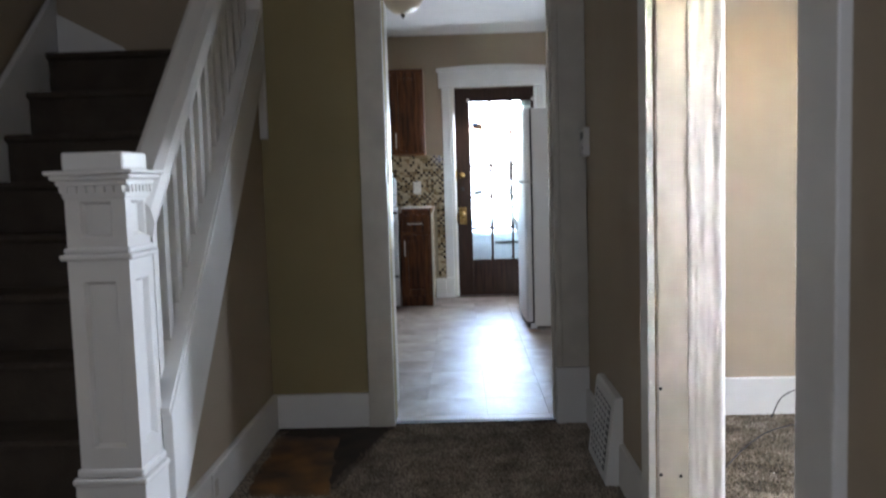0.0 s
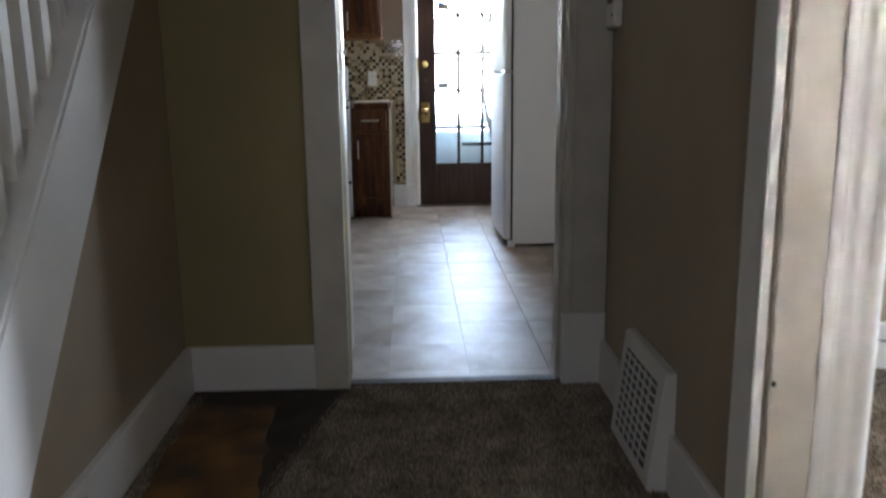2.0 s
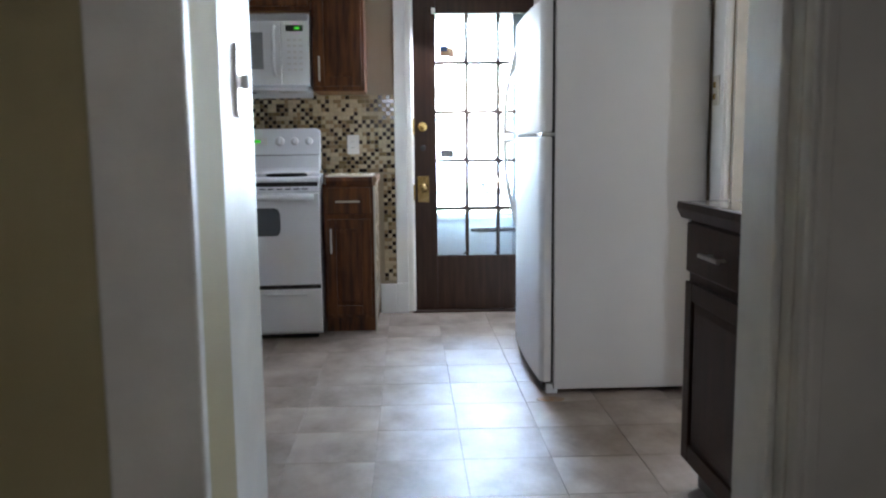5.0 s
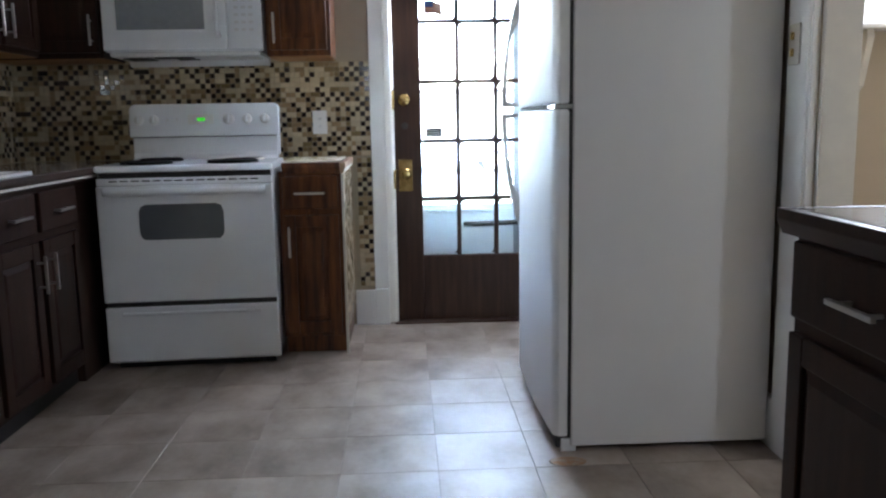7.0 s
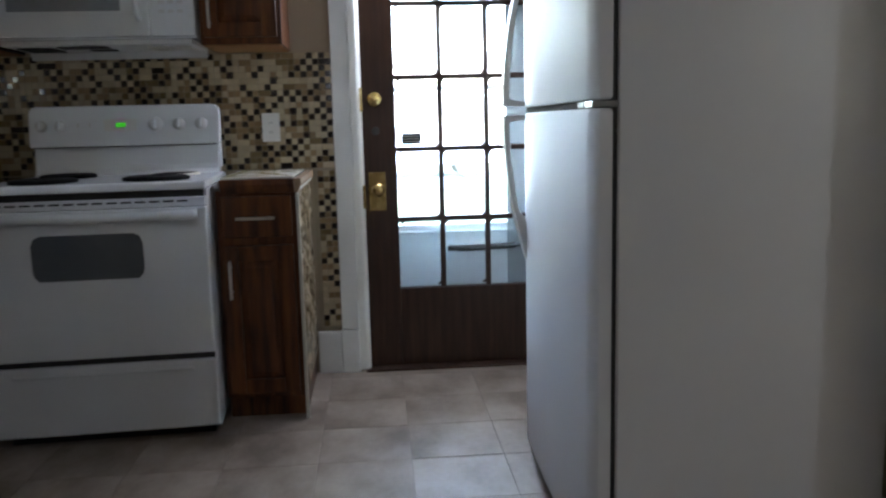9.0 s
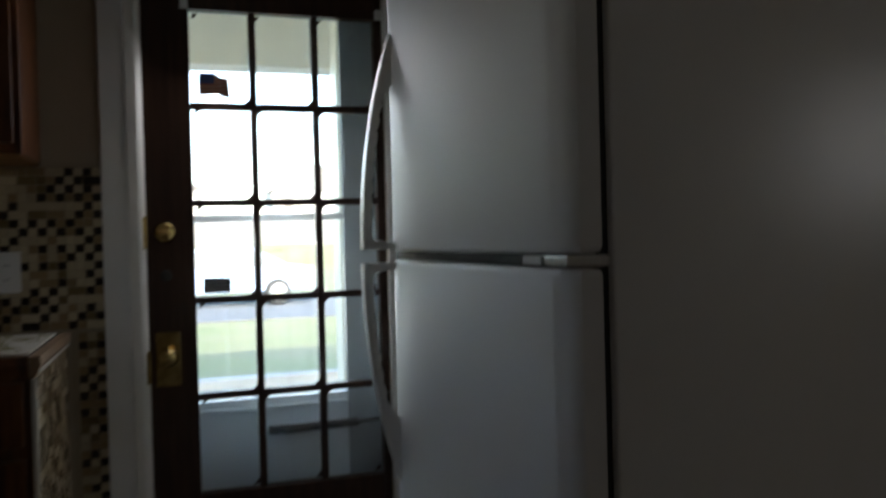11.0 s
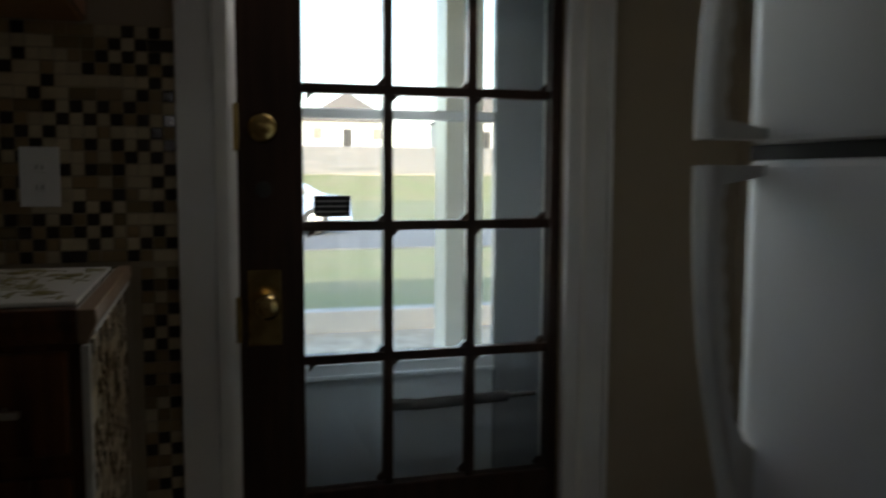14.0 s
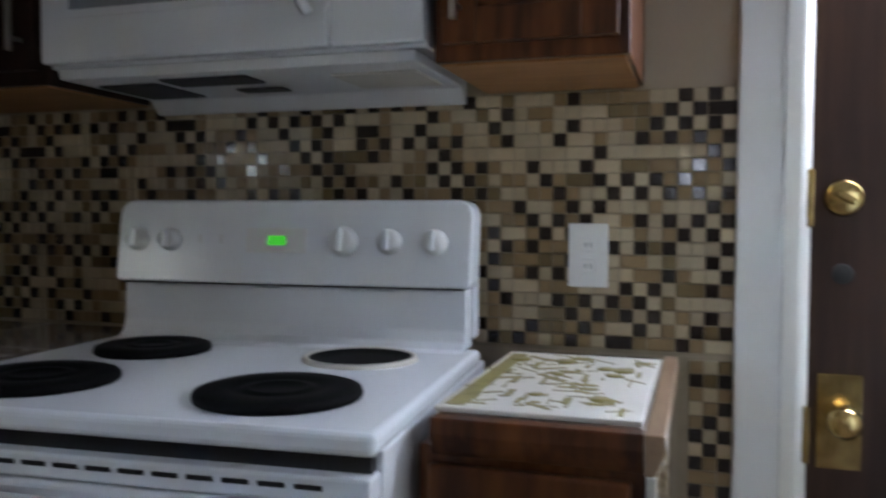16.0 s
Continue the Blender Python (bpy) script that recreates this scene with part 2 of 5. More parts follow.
wall("wall_dining_right", "x", 4.6, 0.1, 3.03, 6.2, 0, KIT, [(3.1, 3.56, 1.15, 1.85)], WALL, "tan painted wall of the next room")
wall("wall_kitchen_front", "y", 3.005, 0.06, HALLR + 0.1, 5.6, 0, KIT, [], WALL, "tan painted wall behind the counter")
wall("wall_stair_upper", "x", 0.70, 0.1, -2.6, 3.0, 2.699, 2.8, [], WALL, "tan painted wall above the hall ceiling")
tagged(box("ceiling_hall", (0.70, 5.65, -2.7, 3.0, 2.6, 2.7), CEIL), "white painted ceiling", "ceiling", kind="structure")
tagged(box("ceiling_stair", (LEFT - 0.15, 0.82, -2.7, 3.2, 2.8, 2.9), CEIL), "white painted ceiling over the stair", "ceiling", kind="structure")
tagged(box("ceiling_kitchen", (LEFT - 0.1, 5.6, 3.03, BACK + 0.1, KIT, KIT + 0.1), CEIL), "white painted kitchen ceiling", "ceiling", kind="structure")



# ---- trim of the shell ----
I4 = Matrix.Identity(4)


def mbox(name, b, mat, parent=None, bevel=0.0, m=I4, label="", segs=2):
    """A bevelled box given in local metres and carried to its place by m."""
    bm = bmesh.new()
    quads(bm, *b)
    if bevel:
        bmesh.ops.bevel(bm, geom=list(bm.edges), offset=bevel, segments=segs, profile=0.5, affect="EDGES")
    bmesh.ops.transform(bm, matrix=m, verts=list(bm.verts))
    return link(name, bm, mat, parent, label)


def board(name, b, mat, label, bevel=0.004, category="trim"):
    return tagged(box(name, b, mat, bevel=bevel), label, category, kind="structure")


OFF = HALL
BB = "painted white wooden baseboard"
board("baseboard_hall_end", (0.70, 1.157, 2.85, 2.871, 0, 0.165), TRIM, BB)
board("baseboard_hall_left", (0.698, 0.724, 1.47, 2.85, 0, 0.165), TRIM, BB)
board("baseboard_hall_right", (HALLR - 0.02, HALLR + 0.001, 1.655, 2.85, 0, 0.165), TRIM, BB)
board("baseboard_living", (HALLR + 0.2, 5.45, 2.908, 2.931, 0, 0.18), TRIM, BB)

# kitchen doorway
board("door_casing_left", (1.157, 1.277, 2.843, 2.872, 0, 2.06), OLDTRIM, "worn cream-painted door casing")
board("door_casing_right", (2.043, HALLR - 0.001, 2.843, 2.872, 0.27, 2.06), OLDTRIM, "worn cream-painted door casing")
board("door_casing_right_bead", (2.052, 2.072, 2.836, 2.845, 0.27, 2.06), OLDTRIM, "rounded bead of the door casing")
board("door_plinth", (2.04, HALLR - 0.001, 2.836, 2.872, 0, 0.268), TRIM, "white painted plinth block of the casing")
board("door_casing_head", (1.12, 2.19, 2.843, 2.872, 2.062, 2.2), OLDTRIM, "worn cream-painted head casing")
board("door_jamb_left", (1.244, 1.258, 2.874, 3.372, 0, 2.058), OLDTRIM, "cream-painted door jamb and wall end")
board("door_jamb_right", (2.041, 2.058, 2.874, 3.045, 0, 2.058), OLDTRIM, "cream-painted door jamb")
board("door_stop", (2.029, 2.042, 2.90, 2.93, 0, 2.056), OLDTRIM, "narrow painted door stop")
board("threshold", (1.28, 2.04, 2.872, 2.925, 0, 0.008), RUBBER, "dark worn threshold strip", 0.003)

# cased opening into the side room
board("opening_casing_hall", (HALLR - 0.022, HALLR + 0.002, 1.552, 1.655, 0, 2.08), TRIM, "white painted casing of the side opening")
board("opening_jamb", (HALLR + 0.004, HALLR + 0.098, 1.535, 1.553, 0, 2.078), OLDTRIM, "worn cream jamb board with nail holes")
def fluted(x, y):
    """A moulded casing, upright, of rounded beads and shallow hollows in one profile."""
    outline = [(x, y + 0.05)]
    at = x
    for w, d, dip in ((0.022, 0.02, 0.004), (0.016, 0.015, -0.003), (0.02, 0.024, 0.005), (0.016, 0.017, -0.003), (0.027, 0.029, 0.006)):
        for k in range(7):
            f = k / 6
            outline.append((at + w * f, y - d + dip * (2 * f - 1) ** 2))
        at += w + 0.0015
    outline.append((at - 0.0015, y + 0.05))
    return tagged(prism("opening_moulding", outline, "z", 0, 2.08, TRIM), "white fluted door moulding with chips", "trim", kind="structure")


fluted(HALLR + 0.098, 1.55)
board("opening_casing_near", (HALLR - 0.022, HALLR + 0.002, 0.31, 0.457, 0, 2.08), TRIM, "white painted casing of the side opening")
board("opening_jamb_near", (HALLR + 0.004, HALLR + 0.1, 0.457, 0.475, 0, 2.078), OLDTRIM, "cream painted jamb board")
board("opening_casing_head", (HALLR - 0.022, HALLR + 0.002, 0.30, 1.67, 2.082, 2.2), TRIM, "white painted head casing")
for k, (y, z, x) in enumerate(((1.534, 0.505, 0.012), (1.534, 0.235, 0.012), (1.534, 0.23, 0.072))):
    tagged(lathe("nail_hole", [(0.0, 0.0), (0.0055, 0.0), (0.0055, 0.002), (0.0, 0.0022)], pose(HALLR + x, y + 0.001, z, 90), BLACK, n=10), "dark old screw hole in the jamb", "hole", "screw holes")

OFF = Vector((0, 0, 0))
board("baseboard_kitchen_back", (1.392, 1.4945, BACK - 0.022, BACK + 0.001, 0, 0.19), TRIM, BB)
board("baseboard_kitchen_right", (2.848, 2.871, 5.16, 5.4, 0, 0.17), TRIM, BB)
# side doorway of the kitchen, with its casing and a wall switch
board("side_casing", (2.846, 2.872, 5.05, 5.2, 0, 2.05), TRIM, "white painted door casing")
board("side_casing_bead", (2.838, 2.848, 5.055, 5.075, 0, 2.05), TRIM, "raised bead of the casing")
board("side_jamb", (2.874, 2.985, 5.032, 5.052, 0, 2.05), OLDTRIM, "painted door jamb")
board("side_casing_near", (2.846, 2.872, 4.275, 4.3, 0, 2.05), TRIM, "white painted door casing")

# back door casing
board("back_casing_left", (1.497, 1.5735, BACK - 0.024, BACK + 0.002, 0.2, 2.038), TRIM, "white painted casing of the back door")
board("back_plinth_left", (1.495, 1.5735, BACK - 0.03, BACK + 0.002, 0, 0.198), TRIM, "white plinth block of the casing")
board("back_casing_bead", (2.418, 2.436, BACK - 0.034, BACK - 0.0235, 0, 2.038), LITTRIM, "raised bead of the back door casing")
board("back_casing_edge", (2.488, 2.502, BACK - 0.032, BACK + 0.002, 0, 2.038), TRIM, "outer edge strip of the back door casing")
board("back_casing_right", (2.383, 2.4875, BACK - 0.024, BACK + 0.002, 0, 2.038), TRIM, "white painted casing of the back door")
prism_head = [(1.45, 2.192), (2.516, 2.192), (2.516, 2.225), (2.2, 2.245), (1.97, 2.25), (1.74, 2.245), (1.45, 2.225)]
prism_low = [(1.468, 2.04), (2.502, 2.04), (2.502, 2.19), (1.468, 2.19)]
tagged(prism("back_casing_head", prism_low, "y", BACK - 0.024, BACK + 0.002, TRIM, bevel=0.003), "white painted head casing", "trim", kind="structure")
tagged(prism("back_casing_cap", prism_head, "y", BACK - 0.034, BACK + 0.002, TRIM, bevel=0.003), "bowed white cap of the head casing", "trim", kind="structure")
board("back_sill", (1.6, 2.385, 7.0, 7.14, 0, 0.012), DOORWOOD, "dark wooden door sill", 0.003)
# bead added to stand for the strip of daylight along the jamb
bead = [(1.574, 7.0175), (1.6, 7.0185), (1.607, 7.021), (1.613, 7.027), (1.619, 7.035), (1.621, 7.045), (1.621, 7.058), (1.603, 7.058), (1.603, 7.044), (1.574, 7.044)]
tagged(prism("back_lit_edge_left", bead, "z", 0.012, 2.036, LITTRIM, smooth=False), "glossy white rounded bead beside the back door, whitened for daylight on the jamb", "trim", kind="structure")
for z in (0.78, 1.195):
    tagged(box("strike_plate", (1.604, 1.6235, 7.0255, 7.052, z - 0.05, z + 0.05), BRASS, bevel=0.002), "worn brass strike plate on the door frame", "strike plate", "strike plates")
board("back_jamb_left", (1.583, 1.601, BACK + 0.002, 7.145, 0.012, 2.04), TRIM, "white door jamb lit from outside", 0.002)

OFF = HALL
# ---- stair ----

stair = empty("staircase", "straight carpeted staircase with white stringer and skirt", "staircase")
RISE, RUN, FIRST = 0.2, 0.2, 1.1
for k in range(1, 10):
    y0, z1 = FIRST + RUN * k, RISE * k
    deep = RUN + 0.03 if k < 9 else 0.14
    prof = [(y0 + 0.012, z1 - RISE), (y0 + 0.012, z1 - 0.035), (y0 - 0.008, z1 - 0.03), (y0 - 0.014, z1 - 0.015), (y0 - 0.006, z1 - 0.002), (y0 + 0.008, z1), (y0 + deep - 0.018, z1), (y0 + deep - 0.018, z1 - RISE)]
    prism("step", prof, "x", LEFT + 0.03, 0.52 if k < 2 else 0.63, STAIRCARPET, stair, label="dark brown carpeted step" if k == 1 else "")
lowline = lambda y: 0.165 + (y - 1.515) * 1.13
topline = lambda y: 0.47 + (y - 1.45) * 1.05
prism("stringer", [(1.46, 0.0), (1.5, 0.0), (1.515, lowline(1.515)), (2.845, lowline(2.845)), (2.845, topline(2.845)), (1.46, topline(1.46))], "x", 0.702, 0.732, TRIM, stair, bevel=0.002, label="white painted closed stringer")
tagged(prism("wall_under_stair", [(1.46, 0.0), (2.868, 0.0), (2.868, lowline(2.868) + 0.03), (1.46, lowline(1.46) + 0.03)], "x", 0.692, 0.7, WALL), "tan painted wall below the stair stringer", "wall", kind="structure")
prism("string_cap", [(1.46, topline(1.46)), (2.845, topline(2.845)), (2.845, topline(2.845) + 0.02), (1.46, topline(1.46) + 0.02)], "x", 0.62, 0.725, TRIM, stair, label="white baluster shoe")
prism("inner_string", [(1.46, 0.0), (2.845, 0.0), (2.845, topline(2.845)), (1.46, topline(1.46))], "x", 0.635, 0.69, TRIM, stair)
prism("skirt_board", [(1.1, 0.0), (1.1, 0.28), (3.03, 2.1), (3.03, 1.7), (1.4, 0.0)], "x", LEFT + 0.002, LEFT + 0.028, TRIM, stair, label="white painted skirt board against the wall")
prism("wall_skirt", [(LEFT + 0.03, 1.79), (LEFT + 0.03, 2.0), (LEFT + 0.33, 1.84), (LEFT + 0.38, 1.79)], "y", 3.015, 3.038, TRIM, stair)

post = empty("newel_post", "white painted boxed newel post with recessed panels", "newel post", (0.612, 1.385, 0))


def sq(name, half, z0, z1, mat=TRIM, bevel=0.003, label=""):
    ob = box(name, (-half, half, -half, half, z0, z1), mat, post, bevel, label)
    return ob


sq("plinth", 0.1, 0, 0.33)
sq("base_moulding", 0.106, 0.33, 0.35, bevel=0.006)
sq("base_moulding", 0.096, 0.35, 0.375, bevel=0.008)


def panelled(name, half, z0, z1, rail, stile):
    """A square box whose four faces carry a sunk panel with a bevelled edge."""
    bm = bmesh.new()
    for k in range(4):
        r = Matrix.Rotation(k * math.pi / 2, 4, "Z")
        def v(x, y, z):
            return bm.verts.new(r @ Vector((x, y, z)))
        o = [v(x, -half, z) for x, z in ((-half, z0), (half, z0), (half, z1), (-half, z1))]
        i = [v(x, -half, z) for x, z in ((-half + stile, z0 + rail), (half - stile, z0 + rail), (half - stile, z1 - rail), (-half + stile, z1 - rail))]
        d, e = 0.016, 0.009
        j = [v(x, -half + d, z) for x, z in ((-half + stile + e, z0 + rail + e), (half - stile - e, z0 + rail + e), (half - stile - e, z1 - rail - e), (-half + stile + e, z1 - rail - e))]
        for a in range(4):
            b = (a + 1) % 4
            bm.faces.new((o[a], o[b], i[b], i[a]))
            bm.faces.new((i[a], i[b], j[b], j[a]))
        bm.faces.new(j)
    bmesh.ops.remove_doubles(bm, verts=list(bm.verts), dist=1e-5)
    bm.faces.new([v for v in sorted((v for v in bm.verts if abs(v.co.z - z1) < 1e-6 and abs(abs(v.co.x) - half) < 1e-6 and abs(abs(v.co.y) - half) < 1e-6), key=lambda v: math.atan2(v.co.y, v.co.x))])
    return link(name, bm, TRIM, post)


panelled("lower_shaft", 0.086, 0.375, 0.965, 0.06, 0.04)
sq("band", 0.102, 0.965, 0.982, bevel=0.006)
sq("band", 0.093, 0.982, 1.0, bevel=0.006)
panelled("upper_shaft", 0.084, 1.0, 1.155, 0.028, 0.04)
sq("necking", 0.088, 1.135, 1.17, bevel=0.002)
for k in range(4):
    r = Matrix.Rotation(k * math.pi / 2, 4, "Z")
    for n in range(7):
        mbox("dentil", (-0.084 + n * 0.0255, -0.084 + n * 0.0255 + 0.015, -0.098, -0.087, 1.15, 1.17), TRIM, post, 0, r)
sq("cornice", 0.1, 1.17, 1.185, bevel=0.004)
sq("cornice", 0.112, 1.185, 1.2, bevel=0.006)
sq("cornice", 0.122, 1.2, 1.212, bevel=0.004)
sq("cap", 0.086, 1.212, 1.262, bevel=0.007)

rail = empty("balustrade", "white painted stair balustrade with square balusters", "balustrade")
RB = lambda y: 1.30 + (y - 1.723) * 0.98
for n in range(13):
    y = 1.545 + n * 0.101      # flat square balusters
    prism("baluster", [(y - 0.02, topline(y - 0.02) + 0.02), (y + 0.02, topline(y + 0.02) + 0.02), (y + 0.02, RB(y + 0.02)), (y - 0.02, RB(y - 0.02))], "x", 0.64, 0.68, TRIM, rail)
hr = [(0.605, 0.0), (0.715, 0.0), (0.722, 0.035), (0.712, 0.075), (0.69, 0.1), (0.63, 0.1), (0.608, 0.075), (0.598, 0.035)]
bm = bmesh.new()
ends = [[bm.verts.new((x, y, RB(y) + z)) for x, z in hr] for y in (1.44, 3.0)]
for e in ends:
    bm.faces.new(e)
for i in range(8):
    bm.faces.new((ends[0][i], ends[0][(i + 1) % 8], ends[1][(i + 1) % 8], ends[1][i]))
bmesh.ops.recalc_face_normals(bm, faces=list(bm.faces))
link("handrail", bm, TRIM, rail, "broad white moulded handrail")
board("stair_pilaster", (0.645, 0.735, 2.846, 2.871, 1.37, 2.78), TRIM, "white vertical trim at the stair's end")

# ---- hall things ----
reg = empty("wall_register", "white metal heating register with a slotted grille", "register", (HALLR, 2.245, 0))
RY0, RY1 = -0.2, 0.2
prism("body", [(-0.002, 0.0), (-0.068, 0.0), (-0.072, 0.012), (-0.034, 0.325), (-0.026, 0.335), (-0.002, 0.335)], "y", RY0, RY1, TRIM, reg, bevel=0.003)
def on_face(u, w):
    """The point u along the register and w up its slanted face."""
    f = (w - 0.012) / 0.313
    return Vector((-0.0725 + 0.038 * f, u, w))
def slat(name, u0, u1, w0, w1, mat, out=0.003):
    bm = bmesh.new()
    nrm = Vector((-0.99, 0, -0.12)) * out
    a = [on_face(u, w) for u, w in ((u0, w0), (u1, w0), (u1, w1), (u0, w1))]
    lo, hi = [bm.verts.new(p - nrm * 0.3) for p in a], [bm.verts.new(p + nrm) for p in a]
    bm.faces.new(hi)
    for i in range(4):
        bm.faces.new((lo[i], lo[(i + 1) % 4], hi[(i + 1) % 4], hi[i]))
    bmesh.ops.recalc_face_normals(bm, faces=list(bm.faces))
    return link(name, bm, mat, reg)
slat("opening", -0.15, 0.15, 0.045, 0.29, BLACK, 0.0012)
for n in range(9):
    w = 0.066 + n * 0.0262
    slat("louvre", -0.15, 0.15, w, w + 0.0065, TRIM, 0.0045)
for n in range(5):
    u = -0.105 + n * 0.0525
    slat("bar", u - 0.003, u + 0.003, 0.045, 0.29, TRIM, 0.0052)
tube("lever", [(-0.05, -0.02, 0.27), (-0.058, -0.02, 0.262)], 0.004, TRIM, reg)

th = empty("thermostat", "white plastic wall thermostat with a dark display", "thermostat", (HALLR, 2.79, 1.308))
box("body", (-0.028, -0.001, -0.058, 0.058, -0.064, 0.064), TRIM, th, 0.006)
box("display", (-0.0295, -0.027, -0.03, 0.04, 0.012, 0.045), BLACK, th, 0.001, "dark display")
box("cover", (-0.031, -0.027, -0.05, 0.05, -0.056, 0.003), TRIM, th, 0.002)
box("button", (-0.033, -0.030, -0.045, -0.03, -0.03, -0.022), RUBBER, th, 0.001)

plate = empty("wall_outlet", "white plastic outlet plate low on the baseboard", "outlet", (0.724, 1.85, 0.105))
box("plate", (0.0, 0.006, -0.036, 0.036, -0.055, 0.055), TRIM, plate, 0.002)
box("socket", (0.005, 0.008, -0.017, 0.017, -0.03, 0.03), OLDTRIM, plate, 0.002)

BAREFLOOR = material("dirty_bare_floor", (0.045, 0.03, 0.018), 0.8, color2=(0.018, 0.013, 0.009), scale=8, bump=0.3, bump_scale=70)
bm = bmesh.new()
rng = random.Random(5)
ring = []
for (xa, ya), (xb, yb) in zip([(0.75, 2.72), (1.03, 2.7), (1.09, 2.02), (0.79, 2.02)], [(1.03, 2.7), (1.09, 2.02), (0.79, 2.02), (0.75, 2.72)]):
    for k in range(10):
        f = k / 10
        ring.append((xa + (xb - xa) * f + rng.uniform(-0.012, 0.012), ya + (yb - ya) * f + rng.uniform(-0.012, 0.012)))
top = [bm.verts.new((x, y, 0.006)) for x, y in ring]
bot = [bm.verts.new((x, y, 0.0)) for x, y in ring]
bm.faces.new(top)
for i in range(len(ring)):
    bm.faces.new((bot[i], bot[(i + 1) % len(ring)], top[(i + 1) % len(ring)], top[i]))
bmesh.ops.recalc_face_normals(bm, faces=list(bm.faces))
tagged(prism("bare_floor", [(0.726, 2.868), (0.726, 2.74), (0.76, 2.72), (1.03, 2.68), (1.075, 2.03), (1.12, 2.1), (1.2, 2.5), (1.26, 2.75), (1.275, 2.868)], "z", 0.0, 0.004, BAREFLOOR), "dark bare floor strip where the carpet is torn away", "floor patch")
tagged(link("floor_patch", bm, SUBFLOOR), "bare stained brown floorboard patch without carpet", "floor patch")

tagged(tube("loose_cable", [(2.62, 2.2, 0.012), (2.8, 2.46, 0.012), (2.95, 2.62, 0.015), (3.1, 2.72, 0.012), (3.28, 2.8, 0.02), (3.33, 2.84, 0.07), (3.22, 2.86, 0.13), (3.1, 2.85, 0.11), (3.02, 2.8, 0.02)], 0.0032, RUBBER, res=8), "thin black cable looped loose on the carpet", "cable")

OFF = Vector((0, 0, 0))
fl = empty("ceiling_lamp", "flush ceiling lamp with alabaster bowl and bronze ring", "ceiling lamp", (1.28, 5.0, KIT))
ALAB = material("alabaster_glass", (0.75, 0.66, 0.48), 0.3, var=0.12, scale=9)
BRONZE = material("dark_bronze", (0.06, 0.04, 0.025), 0.4, 0.8, var=0.1)
lathe("base", [(0, 0), (0.13, 0), (0.15, -0.03), (0.16, -0.06), (0.155, -0.07), (0, -0.07)], I4, BRONZE, fl)
lathe("bowl", [(0.15, -0.07), (0.145, -0.1), (0.12, -0.15), (0.075, -0.185), (0.02, -0.2), (0, -0.2)], I4, ALAB, fl, "cream alabaster bowl")
lathe("finial", [(0, -0.2), (0.014, -0.2), (0.016, -0.212), (0.008, -0.225), (0, -0.23)], I4, BRONZE, fl)

# ---- cabinets: built facing -y, front at y = 0, and carried by m ----
def frame_front(name, x0, x1, z0, z1, mat, parent, m, arch=False, rail=0.055):
    """A raised-panel front: stiles and rails round a bevelled field."""
    t = 0.019
    a, c, d, e = x0 + rail, x1 - rail, z0 + rail, z1 - rail
    g = 0.026
    bm = bmesh.new()
    lo = [bm.verts.new(p) for p in ((a - 0.004, -0.006, d - 0.004), (c + 0.004, -0.006, d - 0.004), (c + 0.004, -0.006, e + 0.004), (a - 0.004, -0.006, e + 0.004))]
    hi = [bm.verts.new(p) for p in ((a + g, -0.0155, d + g), (c - g, -0.0155, d + g), (c - g, -0.0155, e - g), (a + g, -0.0155, e - g))]
    bm.faces.new(hi)
    for i in range(4):
        bm.faces.new((lo[i], lo[(i + 1) % 4], hi[(i + 1) % 4], hi[i]))
    bmesh.ops.recalc_face_normals(bm, faces=list(bm.faces))
    front = link(name, bm, mat, parent)
    for kind, b in (("stile", (x0, a, -t, 0, z0, z1)), ("stile", (c, x1, -t, 0, z0, z1)), ("rail", (a, c, -t + 0.0006, 0, z0, d)), ("rail", (a, c, -t + 0.0006, 0, e, z1))):
        box(kind, b, mat, front, 0.0025)
    return front


def bar_handle(parent, m, x, z, length, upright, y=-0.019):
    h = length / 2
    a, b = ((x, y - 0.03, z - h), (x, y - 0.03, z + h)) if upright else ((x - h, y - 0.03, z), (x + h, y - 0.03, z))
    bm = bmesh.new()
    r = 0.0055
    lo = (min(a[0], b[0]) - r, max(a[0], b[0]) + r, y - 0.03 - r, y - 0.03 + r, min(a[2], b[2]) - r, max(a[2], b[2]) + r)
    quads(bm, *lo)
    for f in (0.15, 0.85):
        px, pz = a[0] + (b[0] - a[0]) * f, a[2] + (b[2] - a[2]) * f
        quads(bm, px - 0.004, px + 0.004, y - 0.026, y + 0.001, pz - 0.004, pz + 0.004)
    bmesh.ops.bevel(bm, geom=list(bm.edges), offset=0.0022, segments=2, profile=0.5, affect="EDGES")
    bmesh.ops.transform(bm, matrix=m, verts=list(bm.verts))
    return link("handle", bm, CHROME, parent, "brushed steel bar handle")


